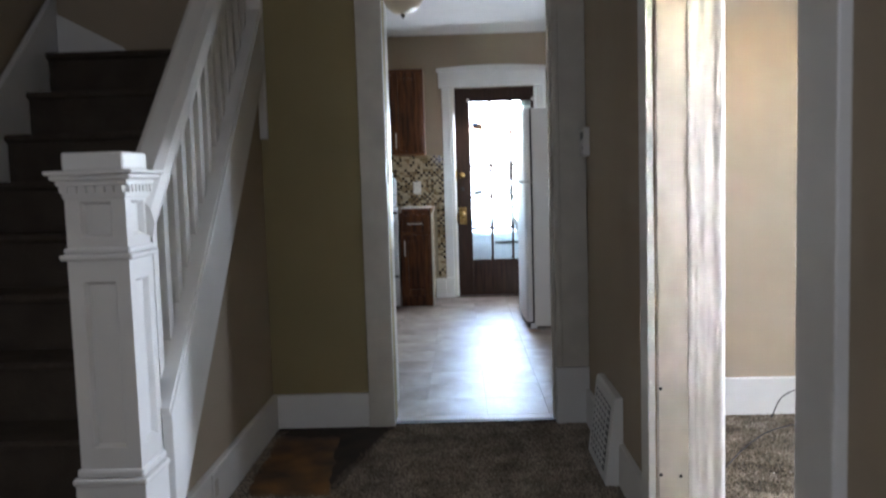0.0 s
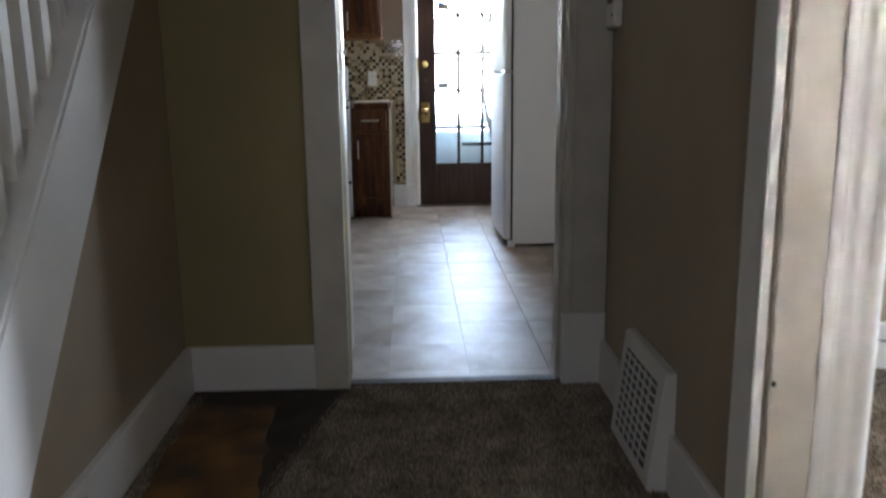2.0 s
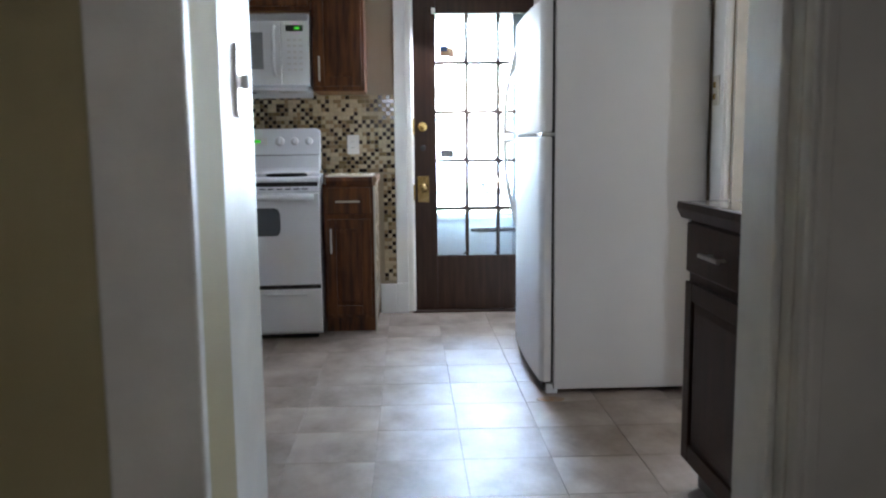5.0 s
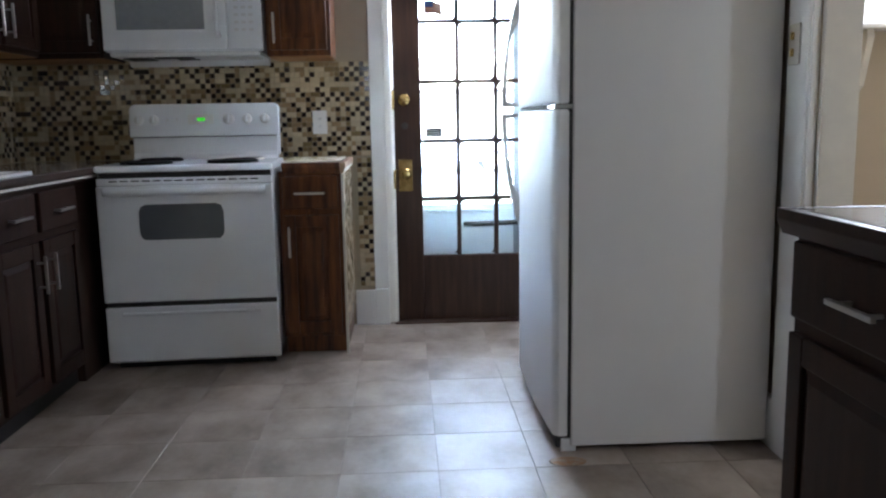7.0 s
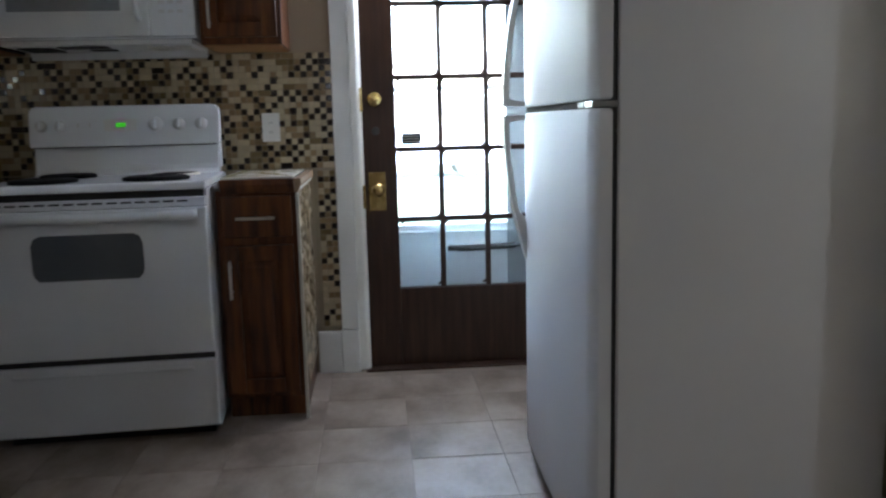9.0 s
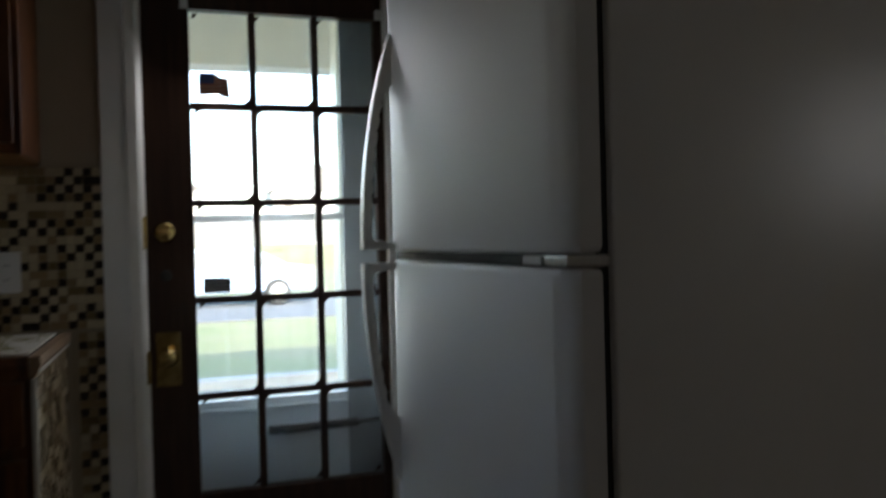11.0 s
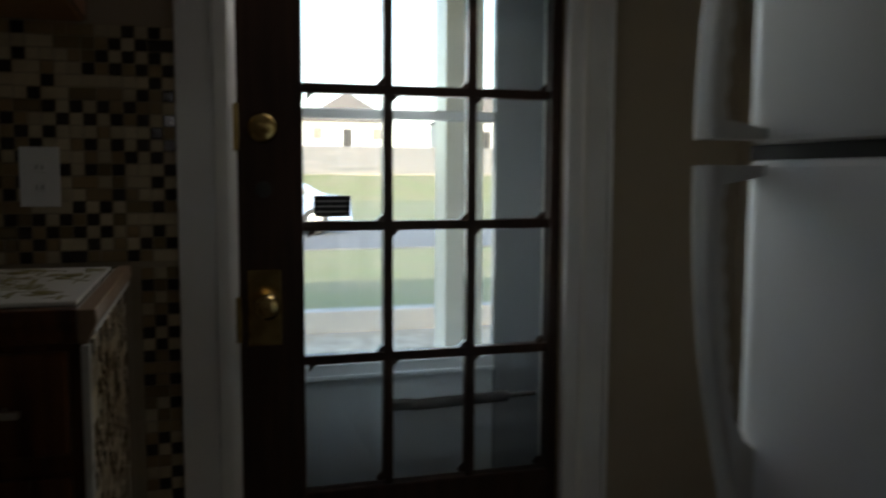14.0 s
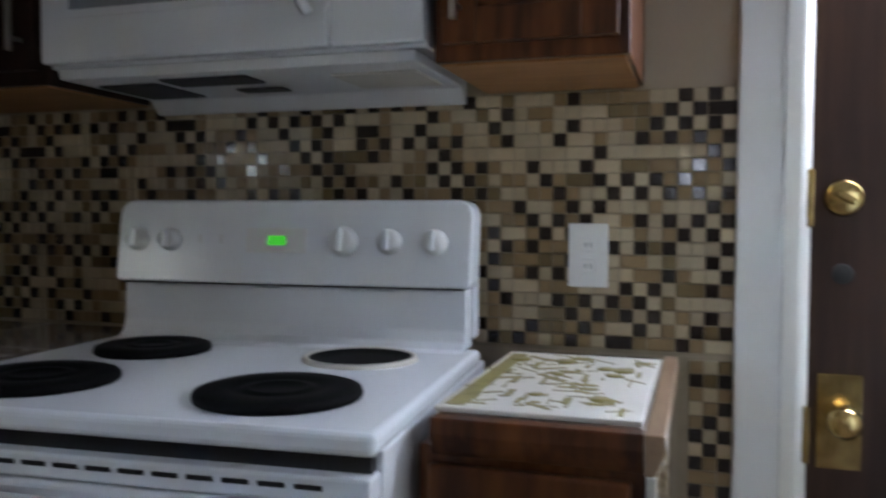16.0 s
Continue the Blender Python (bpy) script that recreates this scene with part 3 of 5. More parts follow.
def base_cabinet(label, w, d, h, m, mat, drawer=0.17, doors=1, hinge="l", toe=0.09, group=""):
    """A floor cabinet with one drawer over one or two doors, open toe space below."""
    c = empty("base_cabinet", label, "cabinet", group=group)
    c.matrix_world = m
    mbox("body", (0.001, w - 0.001, 0.0, d, toe, h), mat, c, 0.0015)
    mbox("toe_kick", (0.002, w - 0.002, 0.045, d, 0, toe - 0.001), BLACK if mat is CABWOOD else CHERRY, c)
    step = w / doors
    for n in range(doors):
        a, b = n * step + 0.018, (n + 1) * step - 0.018
        dr = mbox("drawer_front", (a, b, -0.019, 0, h - drawer, h - 0.02), mat, c, 0.006, segs=3)
        bar_handle(dr, I4, (a + b) / 2, h - drawer / 2 - 0.012, min(0.13, (b - a) * 0.5), False)
        do = frame_front("door", a, b, toe + 0.02, h - drawer - 0.03, mat, c, I4, rail=min(0.055, (b - a) * 0.22))
        left = (hinge == "r") if doors == 1 else n == 1
        bar_handle(do, I4, a + 0.028 if left else b - 0.028, h - drawer - 0.15, 0.13, True)
    return c


def wall_cabinet(label, w, d, h, m, mat, doors=1, handle="l", group=""):
    c = empty("wall_cabinet", label, "cabinet", group=group)
    c.matrix_world = m
    mbox("body", (0.0, w, 0.0, d, 0.004, h), mat, c, 0.0015)
    mbox("bottom", (0.008, w - 0.008, 0.012, d, 0, 0.0038), RAWWOOD, c, label="unfinished plywood underside")
    step = w / doors
    for n in range(doors):
        a, b = n * step + 0.016, (n + 1) * step - 0.016
        do = frame_front("door", a, b, 0.03, h - 0.03, mat, c, I4)
        left = (handle == "l") if doors == 1 else n == 1
        bar_handle(do, I4, a + 0.028 if left else b - 0.028, 0.13, 0.13, True)
    return c


base_cabinet("narrow dark cherry base cabinet beside the white stove", 0.29, 0.56, 0.865, pose(1.09, 6.475, 0), CHERRY, hinge="r")
wall_cabinet("dark cherry wall cabinet beside the microwave", 0.305, 0.31, 0.79, pose(1.026, 6.733, 1.40), CHERRY)
wall_cabinet("dark cherry wall cabinet above the microwave", 0.75, 0.31, 0.33, pose(0.274, 6.733, 1.86), CHERRY, 2)
LEFTM = lambda y: pose(0.295, y, 0, 0, 0, 90)
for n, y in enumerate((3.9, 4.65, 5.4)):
    base_cabinet("near-black wooden base cabinet under the sink counter", 0.75, 0.58, 0.865, LEFTM(y), CABWOOD, doors=2, group="left base cabinets")
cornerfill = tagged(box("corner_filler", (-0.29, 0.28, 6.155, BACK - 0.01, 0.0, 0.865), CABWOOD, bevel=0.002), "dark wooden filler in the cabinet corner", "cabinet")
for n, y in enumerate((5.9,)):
    wall_cabinet("near-black wooden wall cabinet above the sink", 0.74, 0.31, 0.79, pose(0.0, y, 1.40, 0, 0, 90), CABWOOD, 2, group="left wall cabinets")
wall_cabinet("near-black wooden corner wall cabinet beside the microwave", 0.562, 0.3, 0.79, pose(-0.3, 6.735, 1.4), CABWOOD, 1, "r")
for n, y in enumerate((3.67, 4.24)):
    base_cabinet("near-black wooden base cabinet with steel handles", 0.56, 0.42, 0.865, pose(2.435, y, 0, 0, 0, -90), CABWOOD, doors=1 if n else 1, hinge="l", group="right base cabinets")
wall_cabinet("dark cherry wall cabinet above the refrigerator", 0.8, 0.31, 0.42, pose(2.56, 6.1, 1.76, 0, 0, -90), CHERRY, 2)

# ---- worktops ----
TANWOOD = material("worn_tan_wood", (0.3, 0.2, 0.12), 0.55, color2=(0.2, 0.12, 0.065), scale=6, stretch=(6, 1, 6))
CTILE = material("glazed_counter_tile", (0.3, 0.27, 0.24), 0.12, color2=(0.2, 0.17, 0.15), scale=14, bump=0.04, bump_scale=40)
GROUT = material("pale_grout", (0.55, 0.53, 0.48), 0.8, var=0.08)


def worktop(label, x0, x1, y0, y1, z, edges, wood, n, flank=None):
    w = empty("worktop", label, "worktop")
    box("bed", (x0 + 0.02, x1 - 0.003, y0 + 0.02, y1 - 0.003, z - 0.04, z - 0.006), GROUT, w)
    if "x0" in edges:
        prism("edge", [(x0 + 0.012, z - 0.05), (x0 - 0.002, z - 0.02), (x0, z), (x0 + 0.024, z), (x0 + 0.024, z - 0.05)], "y", y0, y1, wood, w, bevel=0.002, label="dark wooden edge strip")
    if "x1" in edges:
        prism("edge", [(x1 - 0.012, z - 0.05), (x1 + 0.002, z - 0.02), (x1, z), (x1 - 0.024, z), (x1 - 0.024, z - 0.05)], "y", y0, y1, flank or wood, w, bevel=0.002, label="dark wooden edge strip")
    if "y0" in edges:
        prism("edge", [(y0 + 0.012, z - 0.05), (y0 - 0.002, z - 0.02), (y0, z), (y0 + 0.024, z), (y0 + 0.024, z - 0.05)], "x", x0 + 0.025, x1 - 0.025, wood, w, bevel=0.002, label="dark wooden edge strip")
    if "y1" in edges:
        prism("edge", [(y1 - 0.012, z - 0.05), (y1 + 0.002, z - 0.02), (y1, z), (y1 - 0.024, z), (y1 - 0.024, z - 0.05)], "x", x0 + 0.025, x1 - 0.003, wood, w, bevel=0.002, label="dark wooden edge strip")
    me = None
    a, b = x0 + 0.028, x1 - 0.028
    nx, ny = max(1, round((b - a) / n)), max(1, round((y1 - y0 - 0.056) / n))
    sx, sy = (b - a) / nx, (y1 - y0 - 0.056) / ny
    for i in range(nx):
        for j in range(ny):
            if me is None:
                t = box("tile", (0.002, sx - 0.002, 0.002, sy - 0.002, -0.006, 0.0), CTILE, w, 0.0012, segs=1)
                me = t.data
            else:
                t = new("tile", me)
                t.parent = w
            t.location = (a + i * sx, y0 + 0.028 + j * sy, z)
    return w


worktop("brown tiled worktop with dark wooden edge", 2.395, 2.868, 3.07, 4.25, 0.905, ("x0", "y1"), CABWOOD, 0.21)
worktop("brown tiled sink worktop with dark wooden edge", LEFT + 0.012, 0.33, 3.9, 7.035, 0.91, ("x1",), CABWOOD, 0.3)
worktop("small tiled worktop with brown wooden edge", 1.086, 1.4, 6.455, 7.035, 0.905, ("x1", "y0"), CHERRY, 0.13, TANWOOD)
sink = empty("sink", "white enamel drop-in kitchen sink", "sink", (0.0, 5.5, 0.91))
bm = bmesh.new()
def rr(x, y, r, z, n=5):
    return [bm.verts.new((sx * (x - r) + r * math.cos(a), sy * (y - r) + r * math.sin(a), z)) for sx, sy, a0 in ((1, 1, 0), (-1, 1, 90), (-1, -1, 180), (1, -1, 270)) for a in [radians(a0 + 90 * k / n) for k in range(n + 1)]]
loops = [rr(0.27, 0.4, 0.05, 0.001), rr(0.268, 0.398, 0.05, 0.012), rr(0.22, 0.35, 0.06, 0.01), rr(0.21, 0.34, 0.06, -0.16), rr(0.15, 0.28, 0.05, -0.17)]
for p, q in zip(loops, loops[1:]):
    for i in range(len(p)):
        bm.faces.new((p[i], p[(i + 1) % len(p)], q[(i + 1) % len(p)], q[i]))
bm.faces.new(loops[-1])
bmesh.ops.recalc_face_normals(bm, faces=list(bm.faces))
link("basin", bm, APPL, sink, smooth=True)

# printed board lying on the small worktop
PRINT = material("olive_print", (0.3, 0.25, 0.07), 0.5, var=0.15, scale=30)
BOARDW = material("cream_printed_board", (0.7, 0.68, 0.62), 0.35, var=0.05, scale=12)
mat_ = empty("counter_mat", "cream board printed with olive kitchen utensils, lying on worktop", "counter mat", (1.24, 6.72, 0.905))
box("board", (-0.132, 0.132, -0.235, 0.225, 0.001, 0.008), BOARDW, mat_, 0.002)
rng = random.Random(11)
for k in range(95):
    x, y = rng.uniform(-0.14, 0.14), rng.uniform(-0.24, 0.24)
    l, w = rng.uniform(0.006, 0.03), rng.uniform(0.001, 0.0055)
    r = Matrix.Translation((x * 0.8, y * 0.85, 0.0082)) @ Matrix.Rotation(rng.choice((0, 90, 90, 30, -40)) * math.pi / 180, 4, "Z")
    mbox("print_mark", (-l, l, -w, w, 0, 0.0006), PRINT, mat_, 0, r)

for k in range(9):
    x, y, r = rng.uniform(-0.1, 0.1), rng.uniform(-0.2, 0.19), rng.uniform(0.01, 0.02)
    lathe("print_spot", [(0, 0.0007), (r, 0.0006), (r, 0.0)], Matrix.Translation((x, y, 0.0082)) @ Matrix.Diagonal((1, rng.uniform(0.5, 1.6), 1, 1)), PRINT, mat_, n=14)
mbox("print_band", (-0.122, -0.096, -0.22, 0.2, 0.0082, 0.0087), PRINT, mat_)

# ---- stove ----
stove = empty("stove", "white freestanding electric stove with black burners", "stove", (0.714, 6.31, 0))
stove.rotation_euler = (0, 0, radians(3.6))
SW = 0.378
box("body", (-SW + 0.004, SW - 0.004, 0.03, 0.66, 0.03, 0.885), APPL, stove, 0.003)
box("cooktop", (-SW, SW, -0.012, 0.60, 0.886, 0.915), APPL, stove, 0.009, segs=3)
box("vent_gap", (-SW + 0.012, SW - 0.012, 0.012, 0.03, 0.855, 0.885), BLACK, stove)
vent = box("vent_strip", (-SW + 0.006, SW - 0.006, -0.012, 0.03, 0.83, 0.862), APPL, stove, 0.004)
for n in range(14):
    x = -0.3 + n * 0.046
    box("vent_slot", (x - 0.017, x + 0.017, -0.0135, -0.011, 0.846, 0.852), BLACK, vent)
odoor = box("oven_door", (-SW + 0.003, SW - 0.003, -0.018, 0.028, 0.315, 0.828), APPL, stove, 0.008, segs=3)
prism("window", [(-0.2 + dx, 0.592 + dz) for dx, dz in ((0.02, 0), (0.32 + 0.02, 0), (0.355, 0.015), (0.36, 0.035), (0.36, 0.12), (0.35, 0.145), (0.33, 0.155), (0.03, 0.155), (0.01, 0.145), (0.0, 0.12), (0.0, 0.035), (0.005, 0.015))], "y", -0.0215, -0.017, GREYGLASS, odoor, label="smoked grey oven window")
hb = bmesh.new()
prof = [(-0.052, 0.0), (-0.062, 0.012), (-0.058, 0.028), (-0.046, 0.034), (-0.032, 0.026), (-0.032, 0.004)]
rows_ = []
for x, dy in ((-0.345, 0.03), (-0.335, 0.012), (-0.3, 0.0), (0.3, 0.0), (0.335, 0.012), (0.345, 0.03)):
    rows_.append([hb.verts.new((x, y + dy, 0.788 + z)) for y, z in prof])
for p, q in zip(rows_, rows_[1:]):
    for i in range(6):
        hb.faces.new((p[i], p[(i + 1) % 6], q[(i + 1) % 6], q[i]))
hb.faces.new(rows_[0]); hb.faces.new(rows_[-1])
bmesh.ops.recalc_face_normals(hb, faces=list(hb.faces))
link("handle", hb, APPL, odoor, "white moulded oven handle", True)
box("door_gap", (-SW + 0.01, SW - 0.01, 0.005, 0.03, 0.29, 0.315), BLACK, stove)
dr = box("drawer", (-SW + 0.003, SW - 0.003, -0.014, 0.028, 0.045, 0.292), APPL, stove, 0.007, segs=3)
box("drawer_lip", (-0.3, 0.3, -0.024, -0.012, 0.256, 0.27), APPL, dr, 0.005)
box("foot_shadow", (-SW + 0.03, SW - 0.03, 0.05, 0.6, 0.0, 0.032), BLACK, stove)
def rounded(x0, x1, z0, z1, r0, r1, n=5):
    """An upright oblong outline with corner radius r0 below and r1 above."""
    return [(cx + r * math.cos(radians(a0 + 90 * k / n)), cz + r * math.sin(radians(a0 + 90 * k / n))) for cx, cz, r, a0 in ((x1 - r0, z0 + r0, r0, 270), (x1 - r1, z1 - r1, r1, 0), (x0 + r1, z1 - r1, r1, 90), (x0 + r0, z0 + r0, r0, 180)) for k in range(n + 1)]


guard = prism("backguard", rounded(-SW + 0.012, SW - 0.012, 1.028, 1.19, 0.012, 0.03), "y", 0.563, 0.64, APPL, stove, bevel=0.006)
for v in guard.data.vertices:
    v.co.y += (v.co.z - 1.03) * 0.16
prism("riser", [(0.53, 0.914), (0.556, 0.918), (0.572, 0.93), (0.58, 0.95), (0.584, 1.026), (0.64, 1.026), (0.64, 0.914)], "x", -SW + 0.024, SW - 0.024, APPL, stove, bevel=0.003)
prism("guard_back", [(0.62, 0.93), (0.62, 1.17), (0.666, 1.165), (0.666, 0.93)], "x", -SW + 0.016, SW - 0.016, APPL, stove, bevel=0.006)
box("seam", (-SW + 0.026, SW - 0.026, 0.566, 0.59, 1.0255, 1.029), BLACK, guard)
gm = lambda x, z: Matrix.Translation((x, 0.563 + (z - 1.03) * 0.16, z)) @ Matrix.Rotation(radians(90 - 9), 4, "X")
KNOBGREY = material("grey_knob_plastic", (0.62, 0.62, 0.61), 0.4, var=0.04)
for x, r in ((-0.318, 0.021), (-0.245, 0.021), (0.118, 0.026), (0.208, 0.022), (0.295, 0.022)):
    kb = lathe("knob", [(0, 0.022), (r * 0.8, 0.022), (r * 0.9, 0.018), (r, 0.006), (r * 1.12, 0.002), (r * 1.12, 0.0), (0, 0.0)], gm(x, 1.112), KNOBGREY, guard, "round grey control knob")
    mbox("grip", (-0.005, 0.005, -r * 0.85, r * 0.85, 0.02, 0.03), APPL, kb, 0.002, gm(x, 1.112))
GREEN = bpy.data.materials.new("green_display")
GREEN.use_nodes = True
gb = GREEN.node_tree.nodes["Principled BSDF"]
gb.inputs["Base Color"].default_value = (0.02, 0.1, 0.01, 1)
gb.inputs["Emission Color"].default_value, gb.inputs["Emission Strength"].default_value = (0.12, 1.0, 0.03, 1), 0.007
disp = mbox("control_panel", (-0.06, 0.066, -0.024, 0.024, 0, 0.0015), TRIM, guard, 0.001, gm(-0.022, 1.112))
mbox("clock", (-0.014, 0.024, -0.009, 0.009, 0.001, 0.0025), GREEN, disp, 0, gm(-0.022, 1.112), "green lit clock display")
for x in (-0.18, -0.135):
    mbox("indicator", (-0.004, 0.004, -0.01, 0.008, 0, 0.002), KNOBGREY, guard, 0.001, gm(x, 1.115))
BURNER = material("matt_black_burner", (0.005, 0.005, 0.005), 0.7, var=0.1, spec=0.06)
for x, y, r, cover in ((-0.19, 0.14, 0.112, 1), (0.19, 0.14, 0.112, 1), (-0.19, 0.43, 0.1, 1), (0.2, 0.44, 0.082, 0)):
    m = Matrix.Translation((x, y, 0.915))
    if cover:
        bn = lathe("burner", [(0, 0.012), (r * 0.3, 0.012), (r * 0.33, 0.0138), (r * 0.4, 0.0138), (r * 0.43, 0.0118), (r * 0.55, 0.0118), (r * 0.6, 0.0145), (r * 0.9, 0.0145), (r, 0.011), (r * 1.02, 0.004), (r * 1.0, 0.0)], m, BURNER, stove, "black round burner cover", 36)
    else:
        bn = lathe("burner_well", [(r * 1.16, 0.0), (r * 1.14, 0.006), (r * 1.02, 0.006), (r * 0.95, 0.003), (r * 0.6, 0.0012), (0, 0.001)], m, BURNER, stove, "open black burner bowl with steel ring", 36)
        lathe("trim_ring", [(r * 1.2, 0.0), (r * 1.18, 0.007), (r * 1.1, 0.008), (r * 1.05, 0.005)], m, OLDTRIM, bn, n=36, caps=False)

# ---- microwave ----
mw = empty("microwave", "white over-the-range microwave with grey window", "microwave", (0.642, 6.718, 1.43))
mw.scale.y = 0.83
MW = 0.372
box("body", (-MW, MW, 0.02, 0.385, 0.0, 0.42), APPL, mw, 0.004)
mdoor = box("door", (-MW, MW - 0.165, -0.012, 0.019, 0.006, 0.375), APPL, mw, 0.006, segs=3)
MWIN = material("grey_microwave_window", (0.26, 0.28, 0.3), 0.12, var=0.04, scale=40)
box("window_frame", (-MW + 0.055, MW - 0.255, -0.0145, -0.011, 0.085, 0.325), APPL, mdoor, 0.001)
box("window", (-MW + 0.068, MW - 0.268, -0.0165, -0.0135, 0.1, 0.31), MWIN, mdoor, 0.001, "grey microwave window")
tube("handle", [(MW - 0.2, -0.012, 0.065), (MW - 0.205, -0.04, 0.09), (MW - 0.205, -0.046, 0.2), (MW - 0.205, -0.04, 0.32), (MW - 0.2, -0.012, 0.345)], 0.011, APPL, mdoor)
pan = box("control_panel", (MW - 0.163, MW, -0.01, 0.019, 0.006, 0.375), APPL, mw, 0.005)
box("display", (MW - 0.135, MW - 0.035, -0.0115, -0.0095, 0.315, 0.35), BLACK, pan, 0.001)
box("clock", (MW - 0.085, MW - 0.055, -0.0125, -0.0112, 0.327, 0.339), GREEN, pan, 0, "green lit clock")
for r in range(6):
    for c in range(3):
        x, z = MW - 0.13 + c * 0.034, 0.09 + r * 0.034
        box("button", (x, x + 0.022, -0.0116, -0.0098, z, z + 0.013), KNOBGREY, pan, 0.001)
for n in range(5):
    box("vent_slat", (-MW + 0.01, MW - 0.01, -0.01, 0.02, 0.38 + n * 0.008, 0.384 + n * 0.008), APPL, mw, 0.001)
hood = prism("hood_pan", [(0.012, -0.002), (0.02, -0.02), (0.34, -0.022), (0.37, -0.05), (0.385, -0.05), (0.385, -0.002)], "x", -MW + 0.02, MW - 0.02, KNOBGREY, mw, bevel=0.003, label="grey underside with filters")
for a, b, c, d, mt in ((-0.32, -0.19, 0.1, 0.3, RUBBER), (-0.16, 0.02, 0.06, 0.15, RUBBER), (0.17, 0.33, 0.1, 0.28, OLDTRIM), (-0.08, 0.02, 0.22, 0.27, RUBBER)):
    box("filter", (a, b, c, d, -0.0255, -0.021), mt, hood, 0.002)

# ---- refrigerator ----
fr = empty("refrigerator", "white top-freezer refrigerator with curved handles, standing on vinyl", "refrigerator", (2.194, 5.222, 0))
FW = 0.81
box("body", (0.0, 0.65, 0.0, FW, 0.022, 1.672), FRIDGESIDE, fr, 0.006, segs=3)
box("gasket", (-0.014, 0.001, 0.008, FW - 0.008, 0.05, 1.665), RUBBER, fr, label="dark door gasket")
box("base_grille", (-0.045, 0.0, 0.02, FW - 0.02, 0.012, 0.05), RUBBER, fr, 0.003)
box("foot", (-0.03, 0.02, 0.01, 0.05, 0.0, 0.045), APPL, fr, 0.004)


def bowed(name, z0, z1, parent):
    """A door slab whose front bows out a little, with rounded edges."""
    bm = bmesh.new()
    n = 40
    prof = [(-0.012, 0.0)]
    for k in range(n + 1):
        f = k / n
        e = min(1.0, min(f, 1 - f) / 0.035)
        prof.append((-0.058 - 0.012 * math.sin(math.pi * f) + 0.018 * (1 - math.sqrt(max(0, 1 - (1 - e) ** 2))), f * FW))
    prof.append((-0.012, FW))
    lo = [bm.verts.new((x, y, z0)) for x, y in prof]
    hi = [bm.verts.new((x, y, z1)) for x, y in prof]
    f1, f2 = bm.faces.new(lo), bm.faces.new(hi)
    for i in range(len(prof)):
        bm.faces.new((lo[i], lo[(i + 1) % len(prof)], hi[(i + 1) % len(prof)], hi[i]))
    bmesh.ops.recalc_face_normals(bm, faces=list(bm.faces))
    bmesh.ops.bevel(bm, geom=[e for f in (f1, f2) for e in f.edges], offset=0.008, segments=2, profile=0.5, affect="EDGES")
    for f in bm.faces:
        f.smooth = f.calc_center_median().x < -0.045 and abs(f.normal.z) < 0.3
    return link(name, bm, FRIDGE, parent)


fz = bowed("freezer_door", 1.129, 1.672, fr)
fd = bowed("fridge_door", 0.055, 1.112, fr)


def arc_handle(parent, seam, tip, tail):
    """A bowed handle strip: root at the seam, an open grip with a rippled inner edge, and a tail flush on the door."""
    bm = bmesh.new()
    rows, n = [], 44
    y0, y1 = FW - 0.05, FW - 0.012
    for k in range(n + 1):
        f = k / n                                   # 0 at the seam, 1 at the tail's end
        z = seam + (tail - seam) * f
        g = (z - seam) / (tip - seam)               # 1 where the opening ends
        out = 0.066 * (1 - (f / 1.0) ** 2.1) + 0.004
        if f < 0.03 or g >= 1.0:
            inner = -0.006
        else:
            e = min(g / 0.06, (1 - g) / 0.12, 1.0)
            inner = (out - 0.013 + 0.0022 * math.sin(k * 1.9)) * math.sqrt(1 - (1 - e) ** 2) - 0.004
        face = -0.058
        rows.append([bm.verts.new(p) for p in ((face - out + 0.003, y0, z), (face - out, y0 + 0.006, z), (face - out, y1 - 0.006, z), (face - out + 0.003, y1, z), (face - inner, y1, z), (face - inner, y0, z))])
    for p, q in zip(rows, rows[1:]):
        for i in range(6):
            bm.faces.new((p[i], p[(i + 1) % 6], q[(i + 1) % 6], q[i]))
    bm.faces.new(rows[0])
    bm.faces.new(rows[-1])
    bmesh.ops.recalc_face_normals(bm, faces=list(bm.faces))
    return link("handle", bm, HANDLEW, parent, "curved white door handle with rippled grip")


HANDLEW = material("creamy_handle_plastic", (0.66, 0.65, 0.62), 0.35, var=0.04, scale=10)
arc_handle(fz, 1.134, 1.47, 1.575)
arc_handle(fd, 1.106, 0.79, 0.66)
box("door_gap_strip", (-0.05, -0.013, 0.012, FW - 0.01, 1.1125, 1.1285), RUBBER, fr)
box("seam_spacer", (-0.056, -0.014, 0.078, 0.135, 1.114, 1.127), APPL, fr, 0.003, "small white plastic spacer")
hg = box("hinge", (-0.057, 0.006, 0.004, 0.066, 1.1135, 1.1275), CHROME, fr, 0.003, "steel centre hinge")
box("hinge_cap", (-0.055, 0.0, 0.004, 0.05, 1.673, 1.69), APPL, fr, 0.004)
tagged(lathe("rust_stain", [(0, 0.0005), (0.055, 0.0004), (0.06, 0.0)], Matrix.Translation((2.17, 5.15, 0.0032)) @ Matrix.Diagonal((1, 0.6, 1, 1)), material("rust_stain", (0.3, 0.13, 0.03), 0.6, color2=(0.3, 0.24, 0.18), scale=40), n=20), "orange rust stain on the vinyl floor", "stain")

# ---- back door ----
door = empty("back_door", "dark-stained wooden back door with fifteen glass panes, closed", "door", (1.6, 7.062, 0.012))
DW, DH, DT = 0.785, 2.022, 0.044
GX = (0.163, 0.76)      # glazed width
GZ = (0.352, 1.888)     # glazed height
